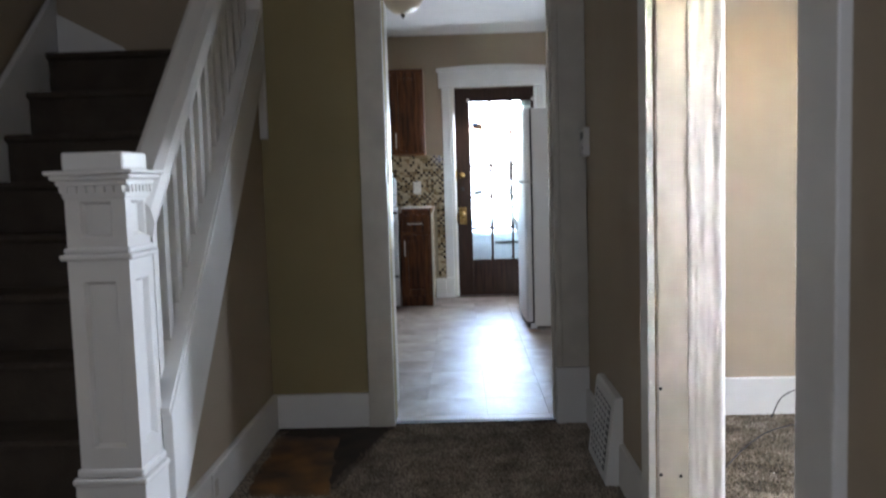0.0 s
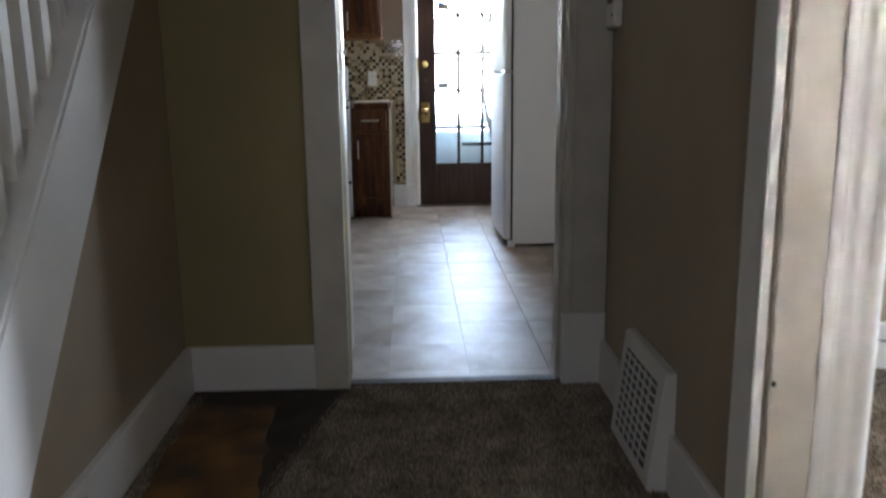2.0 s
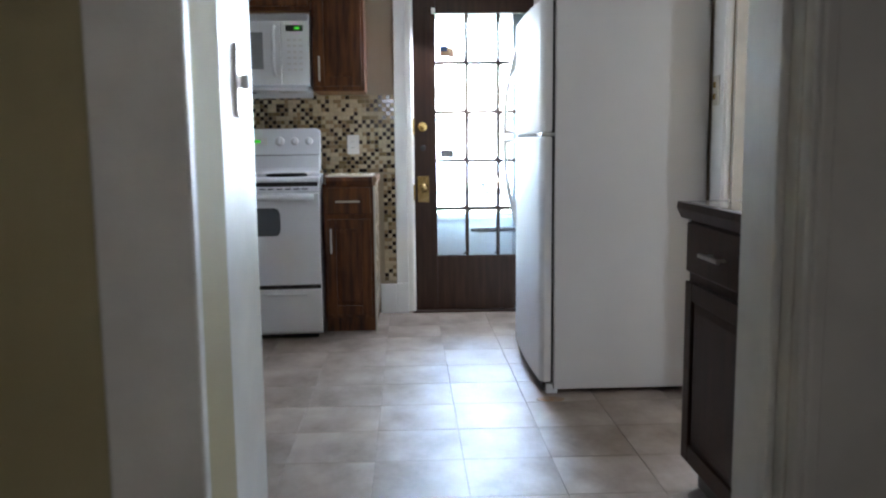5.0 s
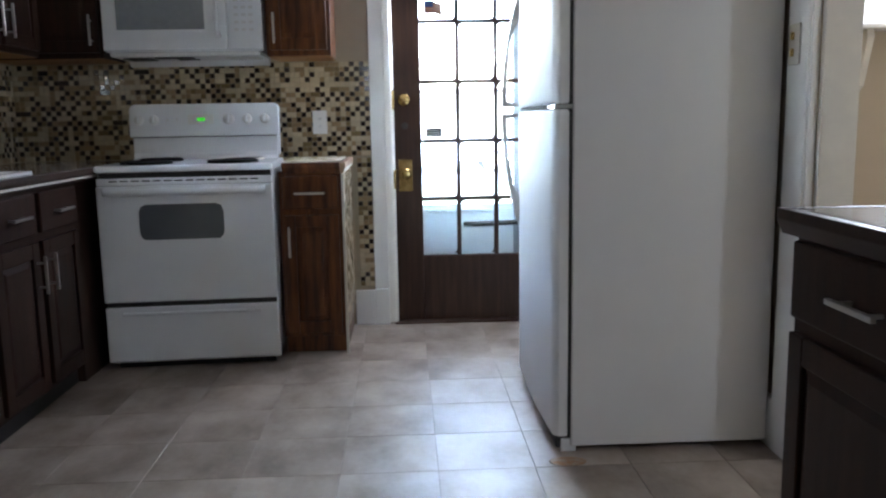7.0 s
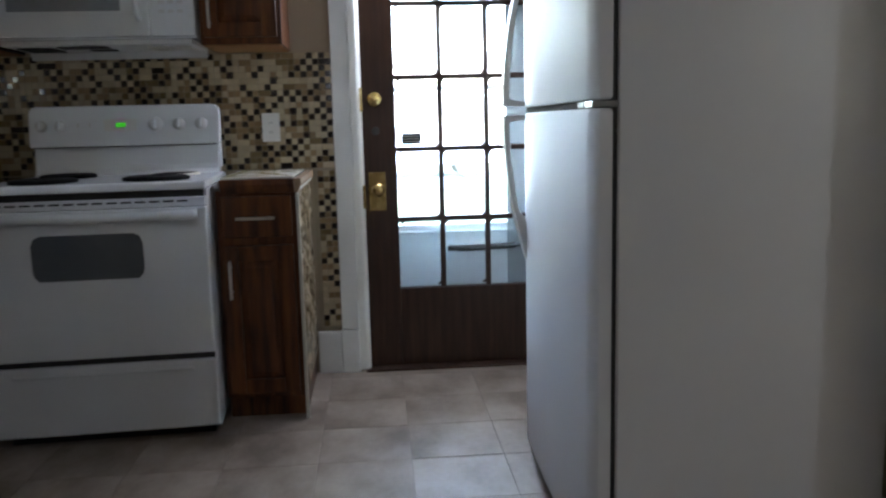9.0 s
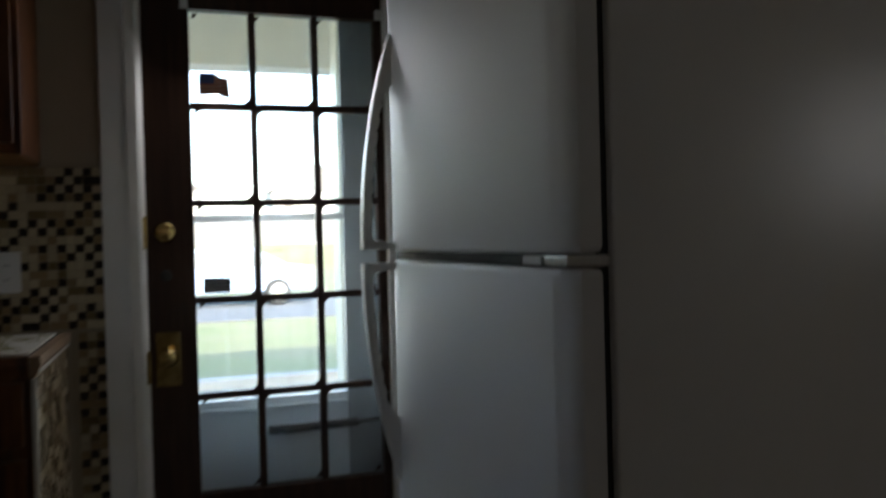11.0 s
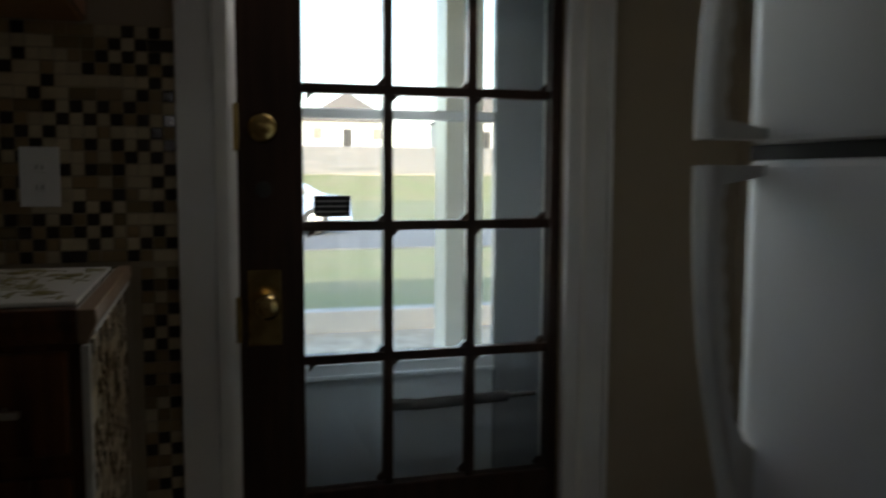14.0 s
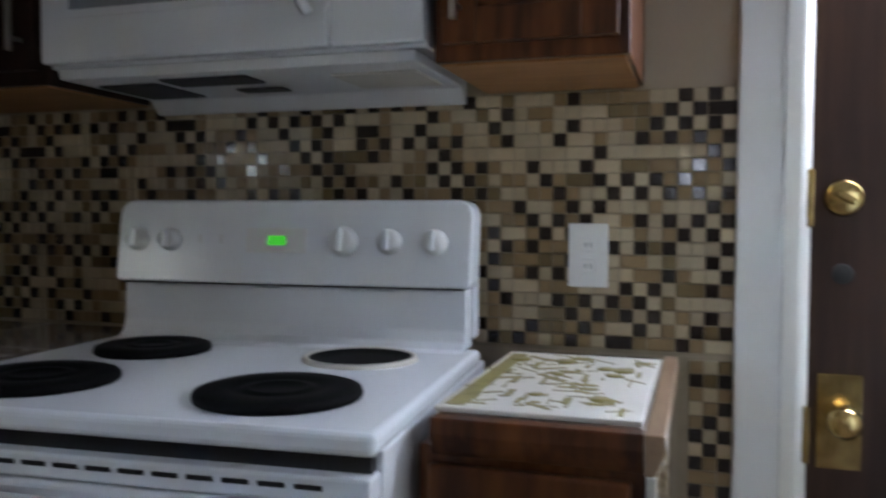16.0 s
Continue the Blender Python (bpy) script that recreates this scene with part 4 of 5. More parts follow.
box("stile", (0.0, GX[0], 0, DT, 0, DH), DOORWOOD, door, 0.003)
box("stile", (GX[1], DW, 0, DT, 0, DH), DOORWOOD, door, 0.003)
box("bottom_rail", (GX[0], GX[1], 0.001, DT - 0.001, 0, GZ[0]), DOORWOOD, door, 0.003)
box("top_rail", (GX[0], GX[1], 0.001, DT - 0.001, GZ[1], DH), DOORWOOD, door, 0.003)
xs = [GX[0], 0.358, 0.56, GX[1]]
zs = [GZ[0], 0.66, 0.967, 1.276, 1.584, GZ[1]]
for x in xs[1:3]:
    box("muntin", (x - 0.011, x + 0.011, 0.006, DT - 0.006, GZ[0], GZ[1]), DOORWOOD, door, 0.003)
for z in zs[1:5]:
    box("muntin", (GX[0], GX[1], 0.007, DT - 0.007, z - 0.011, z + 0.011), DOORWOOD, door, 0.003)
for xa, xb in zip(xs, xs[1:]):
    for za, zb in zip(zs, zs[1:]):
        p = box("pane", (xa, xb, DT / 2 - 0.002, DT / 2 + 0.002, za, zb), PANE, door)
for xa, xb in zip(xs, xs[1:]):
    for za, zb in zip(zs, zs[1:]):
        for x, z, s in ((xa + 0.011, zb - 0.011, 1), (xb - 0.011, za + 0.011, -1)):
            prism("glazing_corner", [(x, z), (x + s * 0.016, z), (x, z - s * 0.016)], "y", 0.012, DT - 0.012, DOORWOOD, door)
db = lathe("deadbolt", [(0, 0.016), (0.026, 0.016), (0.031, 0.011), (0.034, 0.0), (0, 0)], Matrix.Translation((0.075, 0, 1.184)) @ Matrix.Rotation(radians(90), 4, "X"), BRASS, door, "brass deadbolt turn")
mbox("thumb_turn", (-0.006, 0.006, -0.018, 0.018, 0.015, 0.03), BRASS, db, 0.003, Matrix.Translation((0.075, 0, 1.184)) @ Matrix.Rotation(radians(90), 4, "X") @ Matrix.Rotation(radians(60), 4, "Z"))
lp = box("lock_plate", (0.038, 0.112, -0.005, 0.001, 0.703, 0.873), BRASS, door, 0.002, "tarnished brass lock plate")
lathe("knob", [(0.012, 0.0), (0.012, 0.03), (0.022, 0.036), (0.029, 0.048), (0.027, 0.062), (0.016, 0.07), (0, 0.072)], Matrix.Translation((0.077, -0.004, 0.798)) @ Matrix.Rotation(radians(90), 4, "X"), BRASS, lp, "polished brass knob")
lathe("old_bore", [(0, 0.001), (0.016, 0.001), (0.018, 0.0), (0, 0)], Matrix.Translation((0.076, 0, 1.05)) @ Matrix.Rotation(radians(90), 4, "X"), RUBBER, door, "dark plugged bore hole")
for x in (0.15, 0.775):
    box("curtain_bracket", (x - 0.012, x + 0.012, -0.016, 0.0, 1.885, 1.918), TRIM, door, 0.003, "small white curtain rod bracket")
FRED = material("faded_red", (0.5, 0.17, 0.09), 0.6, var=0.1)
FBLUE = material("faded_blue", (0.05, 0.08, 0.22), 0.6, var=0.1)
FCREAM = material("faded_sticker_cream", (0.62, 0.42, 0.3), 0.6, var=0.08)
wave = [(1.79, 1.632), (1.82, 1.635), (1.85, 1.637), (1.857, 1.628), (1.886, 1.626), (1.88, 1.688), (1.855, 1.69), (1.846, 1.7), (1.82, 1.703), (1.79, 1.703)]
fl_ = tagged(prism("flag_sticker", wave, "y", 7.079, 7.0815, FCREAM), "small faded waving flag sticker on the glass", "sticker")
for k in range(5):
    box("stripe", (1.791, 1.853, 7.0775, 7.079, 1.6375 + k * 0.0125, 1.6435 + k * 0.0125), FRED, fl_)
    box("stripe", (1.858, 1.88, 7.0775, 7.079, 1.63 + k * 0.0125, 1.636 + k * 0.0125), FRED, fl_)
box("canton", (1.791, 1.838, 7.0765, 7.0775, 1.668, 1.702), FBLUE, fl_)
st = tagged(box("dark_sticker", (1.787, 1.872, 7.079, 7.0815, 1.0, 1.048), BLACK), "small black alarm-style sticker on the pane", "sticker")
for k in range(3):
    box("print_line", (1.795, 1.864, 7.078, 7.079, 1.01 + k * 0.012, 1.013 + k * 0.012), KNOBGREY, st)

# ---- storm door ----
ALU = material("weathered_white_aluminium", (0.74, 0.79, 0.83), 0.45, var=0.06, scale=5)
sd = empty("storm_door", "weathered white aluminium storm door with glass, closed", "storm door", (1.6, 7.21, 0.0))
# stiles are coloured darker to stand for the shade they lie in
STORMSHADE = material("shaded_grey_aluminium", (0.3, 0.33, 0.36), 0.5, var=0.06, scale=5)
box("stile", (-0.02, 0.1, 0, 0.03, 0, 2.05), STORMSHADE, sd, 0.003)
box("stile", (0.67, 0.80, 0, 0.03, 0, 2.05), STORMSHADE, sd, 0.003)
box("kick_panel", (0.1, 0.67, 0.006, 0.024, 0.0, 0.585), ALU, sd, 0.003)
box("panel_rail", (0.1, 0.67, 0.0, 0.03, 0.585, 0.628), ALU, sd, 0.003)
box("sash_bar", (0.1, 0.67, 0.004, 0.026, 1.232, 1.256), ALU, sd, 0.003)
box("top_rail", (0.1, 0.67, 0.0, 0.03, 1.96, 2.05), ALU, sd, 0.003)
box("pane", (0.1, 0.67, 0.013, 0.017, 0.628, 1.96), PANE, sd)
tube("closer", [(0.44, -0.022, 0.516), (0.7, -0.022, 0.522)], 0.015, RUBBER, sd, "black closer tube")
tube("closer_rod", [(0.68, -0.022, 0.522), (0.78, -0.022, 0.524)], 0.006, RUBBER, sd)
box("closer_bracket", (0.39, 0.45, -0.03, 0.006, 0.506, 0.528), RUBBER, sd, 0.002)
box("panel_lip", (0.1, 0.67, -0.006, 0.0, 0.588, 0.6), ALU, sd, 0.002)

# unseen boards added to stop sky light leaking in beside the storm door
for name, b in (("storm_seal_left", (1.545, 1.578, 7.147, 7.245, 0.0, 2.1)), ("storm_seal_right", (2.402, 2.436, 7.147, 7.245, 0.0, 2.1)), ("storm_seal_head", (1.58, 2.4, 7.147, 7.245, 2.054, 2.1))):
    board(name, b, TRIM, "unseen white frame board added to close the gap round the storm door", 0.002)

# ---- wall plates in the kitchen ----
op = empty("backsplash_outlet", "white outlet plate on the mosaic backsplash", "outlet", (1.235, BACK - 0.008, 1.088))
box("plate", (-0.037, 0.037, -0.007, 0.0, -0.06, 0.06), TRIM, op, 0.002)
for z in (-0.02, 0.02):
    s_ = box("socket", (-0.014, 0.014, -0.0085, -0.006, z - 0.013, z + 0.013), TRIM, op, 0.002)
    for x in (-0.005, 0.005):
        box("slot", (x - 0.001, x + 0.001, -0.009, -0.008, z - 0.005, z + 0.004), RUBBER, s_)
sp = empty("light_switch", "cream double switch plate on the white casing", "switch", (2.846, 5.15, 1.29))
box("plate", (-0.006, 0.0, -0.035, 0.035, -0.06, 0.06), OLDTRIM, sp, 0.002)
for z in (-0.024, 0.024):
    box("toggle", (-0.016, -0.004, -0.005, 0.005, z - 0.012, z + 0.012), BRASS, sp, 0.003)
sw2 = empty("switch_plate", "brushed steel switch plate on the painted wall end", "switch", (1.297, 3.22, 1.19))
box("plate", (0.0, 0.005, -0.037, 0.037, -0.06, 0.06), CHROME, sw2, 0.002)
box("toggle", (0.004, 0.016, -0.005, 0.005, -0.012, 0.012), TRIM, sw2, 0.003)

# ---- windows of the other rooms ----
def window(name, x0, x1, y0, y1, z0, z1, label):
    w = empty(name, label, "window")
    w["kind"] = "structure"
    flat = (y1 - y0) < (x1 - x0)
    f = 0.05
    if flat:
        parts_ = ((x0, x0 + f, z0, z1), (x1 - f, x1, z0, z1), (x0 + f, x1 - f, z0, z0 + f), (x0 + f, x1 - f, z1 - f, z1), (x0 + f, x1 - f, (z0 + z1) / 2 - 0.02, (z0 + z1) / 2 + 0.02))
        for a, b, c, d in parts_:
            box("window_frame", (a, b, y0, y1, c, d), TRIM, w, 0.003)
    else:
        parts_ = ((y0, y0 + f, z0, z1), (y1 - f, y1, z0, z1), (y0 + f, y1 - f, z0, z0 + f), (y0 + f, y1 - f, z1 - f, z1), (y0 + f, y1 - f, (z0 + z1) / 2 - 0.02, (z0 + z1) / 2 + 0.02))
        for a, b, c, d in parts_:
            box("window_frame", (x0, x1, a, b, c, d), TRIM, w, 0.003)
    return w


window("window_living", 5.51, 5.57, 1.17, 1.52, 1.2, 1.95, "white sash window of the side room")
# unseen glazing added to go with the hall's fill lamp
window("added_window_hall", 1.03, 1.6, -2.52, -2.46, 1.27, 2.02, "unseen white framed glazing added at the front of the hall")
# opaque sheet added behind the fill lamp to block the sun
tagged(box("hall_sun_blocker", (0.99, 1.64, -2.398, -2.393, 1.23, 2.06), TRIM), "unseen white sheet added to keep the sun out of the hall", "shade", kind="structure")
wf = window("window_front", 2.25, 4.05, -2.52, -2.46, 0.75, 2.1, "white front window with slatted blind")
for n in range(29):
    z = 0.768 + n * 0.0475
    mbox("blind_slat", (-0.94, 0.94, -0.024, 0.024, -0.001, 0.001), TRIM, wf, 0, Matrix.Translation((3.15, -2.37, z)) @ Matrix.Rotation(radians(19 if 1.7 < z < 1.9 else 84), 4, "X"))
window("window_sink", LEFT - 0.07, LEFT - 0.02, 5.2, 5.86, 1.26, 1.64, "low white window above the sink")
# unseen boards added outside to keep this window's light off the backsplash
for name, b in (("sink_baffle_near", (-0.88, -0.4205, 5.17, 5.199, 1.23, 1.67)), ("sink_baffle_far", (-0.88, -0.4205, 5.861, 5.89, 1.23, 1.67)), ("sink_baffle_sill", (-0.88, -0.4205, 5.2, 5.86, 1.23, 1.259)), ("sink_baffle_head", (-0.88, -0.4205, 5.2, 5.86, 1.641, 1.67))):
    board(name, b, OLDTRIM, "unseen board added outside the sink window to narrow its light", 0.002)
window("window_dining_side", 4.63, 4.68, 3.1, 3.56, 1.15, 1.85, "white sash window of the next room")
window("window_dining", 3.62, 4.5, 6.22, 6.28, 1.44, 2.2, "white high window of the next room")
shelf = tagged(prism("shelf_bracket", [(6.18, 1.43), (6.1, 1.43), (6.09, 1.4), (6.15, 1.2), (6.18, 1.18)], "x", 3.6, 3.63, OLDTRIM, bevel=0.003), "cream wooden shelf bracket under the window", "bracket")
tagged(box("window_shelf", (3.55, 4.6, 6.08, 6.198, 1.43, 1.452), TRIM, bevel=0.004), "narrow white shelf board below the window", "shelf")

# ---- outdoors behind the back door ----
GRASS = material("winter_lawn", (0.17, 0.185, 0.075), 0.95, color2=(0.24, 0.215, 0.12), scale=0.6, bump=0.6, bump_scale=40)
CONC = material("pale_concrete", (0.42, 0.4, 0.37), 0.85, var=0.08, scale=3, bump=0.2, bump_scale=60)
ASPH = material("worn_asphalt", (0.15, 0.15, 0.15), 0.9, var=0.1, scale=3)
LITTER = material("pale_leaf_litter", (0.6, 0.5, 0.38), 0.95, color2=(0.36, 0.29, 0.2), scale=9, bump=0.2, bump_scale=30)
LEAVES = material("leaf_litter", (0.38, 0.3, 0.22), 0.95, color2=(0.26, 0.23, 0.17), scale=0.5, bump=0.5, bump_scale=30)
SIDING = material("pale_siding", (0.6, 0.6, 0.58), 0.7, var=0.05, scale=2)
ROOFM = material("grey_shingle", (0.16, 0.15, 0.15), 0.9, var=0.15, scale=8)
tagged(box("ground", (-400, 400, -400, 600, -0.75, -0.56), GRASS), "patchy winter lawn", "lawn", kind="structure")
tagged(box("porch_floor", (0.6, 3.4, 7.15, 8.7, -0.55, -0.06), CONC, bevel=0.01), "pale concrete porch slab", "porch", kind="structure")
tagged(box("leaf_bed", (-30, 40, 8.75, 13.55, -0.56, -0.53), LITTER), "bed of pale dry leaves behind the porch", "bed", kind="structure")
tagged(box("garden_kerb", (-60, 80, 13.55, 13.75, -0.56, -0.3), CONC, bevel=0.02), "low pale concrete kerb wall of the lawn", "kerb", kind="structure")
tagged(prism("lawn", [(13.75, -0.56), (13.75, -0.32), (50, -0.3), (60, 1.4), (85, 3.9), (170, 4.4), (170, -0.56)], "x", -120, 150, GRASS), "green lawn that reaches to the bank", "lawn", kind="structure")
tagged(box("street", (-120, 150, 20.6, 26.4, -0.315, -0.29), ASPH), "worn grey asphalt street across the lawn", "street", kind="structure")
tagged(prism("leaf_bank", [(58.5, 1.0), (58.5, 1.2), (60, 1.46), (85, 3.96), (120, 4.3), (120, 3.8)], "x", -120, 150, LEAVES), "orange-brown leaf-covered bank rising behind the street", "bank", kind="structure")
CARBLUE = material("pale_blue_car_paint", (0.44, 0.57, 0.78), 0.25, var=0.04, coat=0.5)
car = empty("parked_car", "pale blue car parked along the street", "car", (2.5, 25.0, -0.29))
prism("body", [(-2.4, 0.3), (-2.42, 0.75), (-1.4, 0.9), (-0.75, 1.38), (0.9, 1.4), (1.75, 0.95), (2.35, 0.9), (2.4, 0.35)], "y", -0.85, 0.85, CARBLUE, car, bevel=0.05)
for x0, x1, top in ((-1.2, -0.1, 0.62), (0.02, 1.4, 0.62)):
    prism("side_window", [(x0, 0.93), (x1, 0.95), (x1 - 0.35 if x1 > 1 else x1, 1.3), (-0.68 if x0 < -1 else x0, 1.3)], "y", -0.862, -0.84, MWIN, car)
for x in (-1.5, 1.5):
    for y in (-0.78, 0.78):
        wh = lathe("wheel", [(0, -0.1), (0.29, -0.1), (0.32, -0.06), (0.32, 0.06), (0.29, 0.1), (0, 0.1)], pose(x, y, 0.32, 90), RUBBER, car)
        lathe("rim", [(0, 0.112), (0.17, 0.112), (0.2, 0.1)], pose(x, y, 0.32, 90), CHROME, wh)
pp = empty("porch_post", "cream painted square porch post", "post", (2.56, 8.45, -0.06))
box("shaft", (-0.08, 0.08, -0.08, 0.08, 0.12, 2.5), TRIM, pp, 0.006)
box("base", (-0.1, 0.1, -0.1, 0.1, 0.0, 0.12), TRIM, pp, 0.006)
box("capital", (-0.1, 0.1, -0.1, 0.1, 2.5, 2.6), TRIM, pp, 0.006)
tagged(box("porch_roof", (-8, 9, 7.16, 9.35, 2.54, 2.66), CEIL), "white boarded porch ceiling", "porch roof", kind="structure")

tagged(box("porch_beam", (-8, 9, 9.1, 9.3, 2.165, 2.538), CEIL, bevel=0.006), "white boxed beam of the porch", "beam", kind="structure")


def house(x, y, w, d, h, label):
    hs = empty("house", label, "house", (x, y, 4.1), "houses across the street")
    wl = box("wall", (-w / 2, w / 2, 0, d, 0, h), SIDING, hs)
    prism("roof", [(-w / 2 - 0.4, h), (w / 2 + 0.4, h), (0, h + w * 0.32)], "y", -0.4, d + 0.4, ROOFM, hs)
    for n in range(3):
        wx = -w / 2 + w * (n + 0.5) / 3
        if n != 1:
            wi = box("window", (wx - 0.5, wx + 0.5, -0.05, 0.02, 1.0, 2.3), GREYGLASS, hs)
            box("frame", (wx - 0.58, wx + 0.58, -0.03, 0.01, 0.92, 2.38), TRIM, wi)
        else:
            box("door", (wx - 0.48, wx + 0.48, -0.05, 0.02, 0.1, 2.15), RUBBER, hs)


house(0, 94, 9, 8, 3.0, "pale sided house far across the street")
house(17, 96, 10, 8, 3.0, "pale sided house far across the street")
house(33, 95, 9, 8, 3.2, "pale sided house far across the street")


# ---- many small pieces: mosaic, floor tiles, carpet pile ----
def mosaic_mat(name, color, rough, spec=0.5):
    m = material(name, color, rough, var=0.1, scale=25, bump=0.03, bump_scale=120, spec=spec)
    t = m.node_tree
    b = t.nodes["Principled BSDF"]
    src = b.inputs["Base Color"].links[0].from_socket
    rnd, hsv = t.nodes.new("ShaderNodeObjectInfo"), t.nodes.new("ShaderNodeHueSaturation")
    geo, add, rg = t.nodes.new("ShaderNodeNewGeometry"), t.nodes.new("ShaderNodeMath"), t.nodes.new("ShaderNodeMapRange")
    add.operation = "PINGPONG"
    add.inputs[1].default_value = 1.0
    sm = t.nodes.new("ShaderNodeMath")
    t.links.new(rnd.outputs["Random"], sm.inputs[0])
    t.links.new(geo.outputs["Random Per Island"], sm.inputs[1])
    t.links.new(sm.outputs[0], add.inputs[0])
    t.links.new(add.outputs[0], rg.inputs[0])
    rg.inputs[3].default_value, rg.inputs[4].default_value = 0.75, 1.25
    t.links.new(rg.outputs[0], hsv.inputs["Value"])
    t.links.new(src, hsv.inputs["Color"])
    t.links.new(hsv.outputs[0], b.inputs["Base Color"])
    return m


MOS = [mosaic_mat("cream_stone_mosaic", (0.42, 0.34, 0.215), 0.34), mosaic_mat("tan_stone_mosaic", (0.23, 0.155, 0.07), 0.34), mosaic_mat("olive_glass_mosaic", (0.17, 0.125, 0.06), 0.1), mosaic_mat("dark_brown_glass_mosaic", (0.022, 0.015, 0.012), 0.08)]
MGROUT = material("beige_mosaic_grout", (0.33, 0.275, 0.19), 0.85, var=0.08, scale=20)
P = 0.0255
mrng = random.Random(21)


def layout(nu, nv):
    """Cells of a mosaic of nu by nv squares: (u, v, width, height, colour)."""
    taken, cells = set(), []
    for v in range(nv):
        for u in range(nu):
            if (u, v) in taken:
                continue
            c = mrng.choices((0, 1, 2, 3), (22, 14, 6, 58) if (u + v) % 2 else (56, 34, 9, 1))[0]
            w = h = 1
            r = mrng.random()
            if r < (0.16 if c < 3 else 0.05) and (u + 1, v) not in taken and u + 1 < nu:
                w = 2
            elif r < 0.16 and c < 2 and u + 1 < nu and v + 1 < nv and not {(u + 1, v), (u, v + 1), (u + 1, v + 1)} & taken:
                w = h = 2
            taken |= {(u + a, v + b) for a in range(w) for b in range(h)}
            cells.append((u, v, w, h, c))
    return cells


def chip(w, h):
    """Points and faces of one mosaic chip that faces -y, with a chamfered rim."""
    g, c, d = 0.0011, 0.0013, 0.004
    a, b, e, f = g, w * P - g, g, h * P - g
    pts = [(a, 0, e), (b, 0, e), (b, 0, f), (a, 0, f), (a, -d + c, e), (b, -d + c, e), (b, -d + c, f), (a, -d + c, f), (a + c, -d, e + c), (b - c, -d, e + c), (b - c, -d, f - c), (a + c, -d, f - c)]
    fcs = [(8, 9, 10, 11)] + [(i, (i + 1) % 4, 4 + (i + 1) % 4, 4 + i) for i in range(4)] + [(4 + i, 4 + (i + 1) % 4, 8 + (i + 1) % 4, 8 + i) for i in range(4)]
    return pts, fcs


def mesh_of(name, pts, fcs, mats, idx=None):
    me = bpy.data.meshes.new(name)
    me.from_pydata(pts, [], fcs)
    for m in mats:
        me.materials.append(m)
    if idx is not None:
        me.polygons.foreach_set("material_index", idx)
    return me


splash = empty("backsplash", "glass and stone mosaic backsplash in cream, tan and dark brown", "backsplash")
splash["kind"] = "structure"
X1 = 1.4965
YB = BACK - 0.003
box("grout_bed", (LEFT + 0.004, X1, YB, BACK + 0.001, 0.905, 1.397), MGROUT, splash)
box("grout_bed", (1.401, X1, YB, BACK + 0.001, 0.195, 0.9045), MGROUT, splash)
NU, NV = int((X1 - LEFT - 0.006) / P), 19
chips = {}
pts, fcs, idx = [], [], []
for u, v, w, h, c in layout(NU, NV):
    x, z = X1 - (u + w) * P, 1.396 - (v + h) * P
    if u < 16:
        key = (w, h, c)
        if key not in chips:
            chips[key] = mesh_of("mosaic_tile", *chip(w, h), [MOS[c]])
        t = new("mosaic_tile", chips[key])
        t.parent = splash
        t.location = (x, YB + mrng.uniform(-0.0004, 0.0004), z)
    else:
        p, f = chip(w, h)
        n0 = len(pts)
        pts += [(x + a, YB + b, z + d) for a, b, d in p]
        fcs += [tuple(i + n0 for i in q) for q in f]
        idx += [c] * len(f)
for u, v, w, h, c in layout(3, 27):
    x, z = X1 - (u + w) * P, 0.9 - (v + h) * P
    p, f = chip(w, h)
    n0 = len(pts)
    pts += [(x + a, YB + b, z + d) for a, b, d in p]
    fcs += [tuple(i + n0 for i in q) for q in f]
    idx += [c] * len(f)
rest = new("mosaic_tiles", mesh_of("mosaic_tiles", pts, fcs, MOS, idx))
rest.parent = splash
rest["kind"] = "stuff"
pts, fcs, idx = [], [], []
side = empty("side_backsplash", "glass and stone mosaic on the sink wall, in shade", "backsplash")
side["kind"] = "structure"
box("grout_bed", (LEFT - 0.001, LEFT + 0.003, 3.9, BACK - 0.004, 0.905, 1.24), MGROUT, side)
box("grout_bed", (LEFT - 0.001, LEFT + 0.003, 3.9, 5.19, 1.24, 1.397), MGROUT, side)
box("grout_bed", (LEFT - 0.001, LEFT + 0.003, 5.87, BACK - 0.004, 1.24, 1.397), MGROUT, side)
for u, v, w, h, c in layout(int(3.1 / P), NV):
    y, z = 7.035 - (u + w) * P, 1.396 - (v + h) * P
    if 5.15 < y < 5.88 and z > 1.21:
        continue
    p, f = chip(w, h)
    n0 = len(pts)
    pts += [(LEFT + 0.003 - b, y + a, z + d) for a, b, d in p]
    fcs += [tuple(i + n0 for i in q) for q in f]
    idx += [c] * len(f)
rest = new("mosaic_tiles", mesh_of("mosaic_tiles", pts, fcs, MOS, idx))
rest.parent = side
rest["kind"] = "stuff"
pts, fcs, idx = [], [], []
flank = empty("cabinet_backsplash", "glass and stone mosaic on the narrow cabinet's flank", "backsplash")
flank["kind"] = "structure"
box("grout_bed", (1.3802, 1.384, 6.478, BACK - 0.004, 0.09, 0.852), MGROUT, flank)
box("edge_strip", (1.378, 1.39, 6.462, 6.4775, 0.0, 0.852), OLDTRIM, flank, 0.002, "pale tile edge strip")
for u, v, w, h, c in layout(22, 29):
    y, z = 6.479 + u * P, 0.85 - (v + h) * P
    if y + w * P > BACK - 0.004:
        continue
    p, f = chip(w, h)
    n0 = len(pts)
    pts += [(1.384 - b, y + a, z + d) for a, b, d in p]
    fcs += [tuple(i + n0 for i in q) for q in f]
    idx += [c] * len(f)
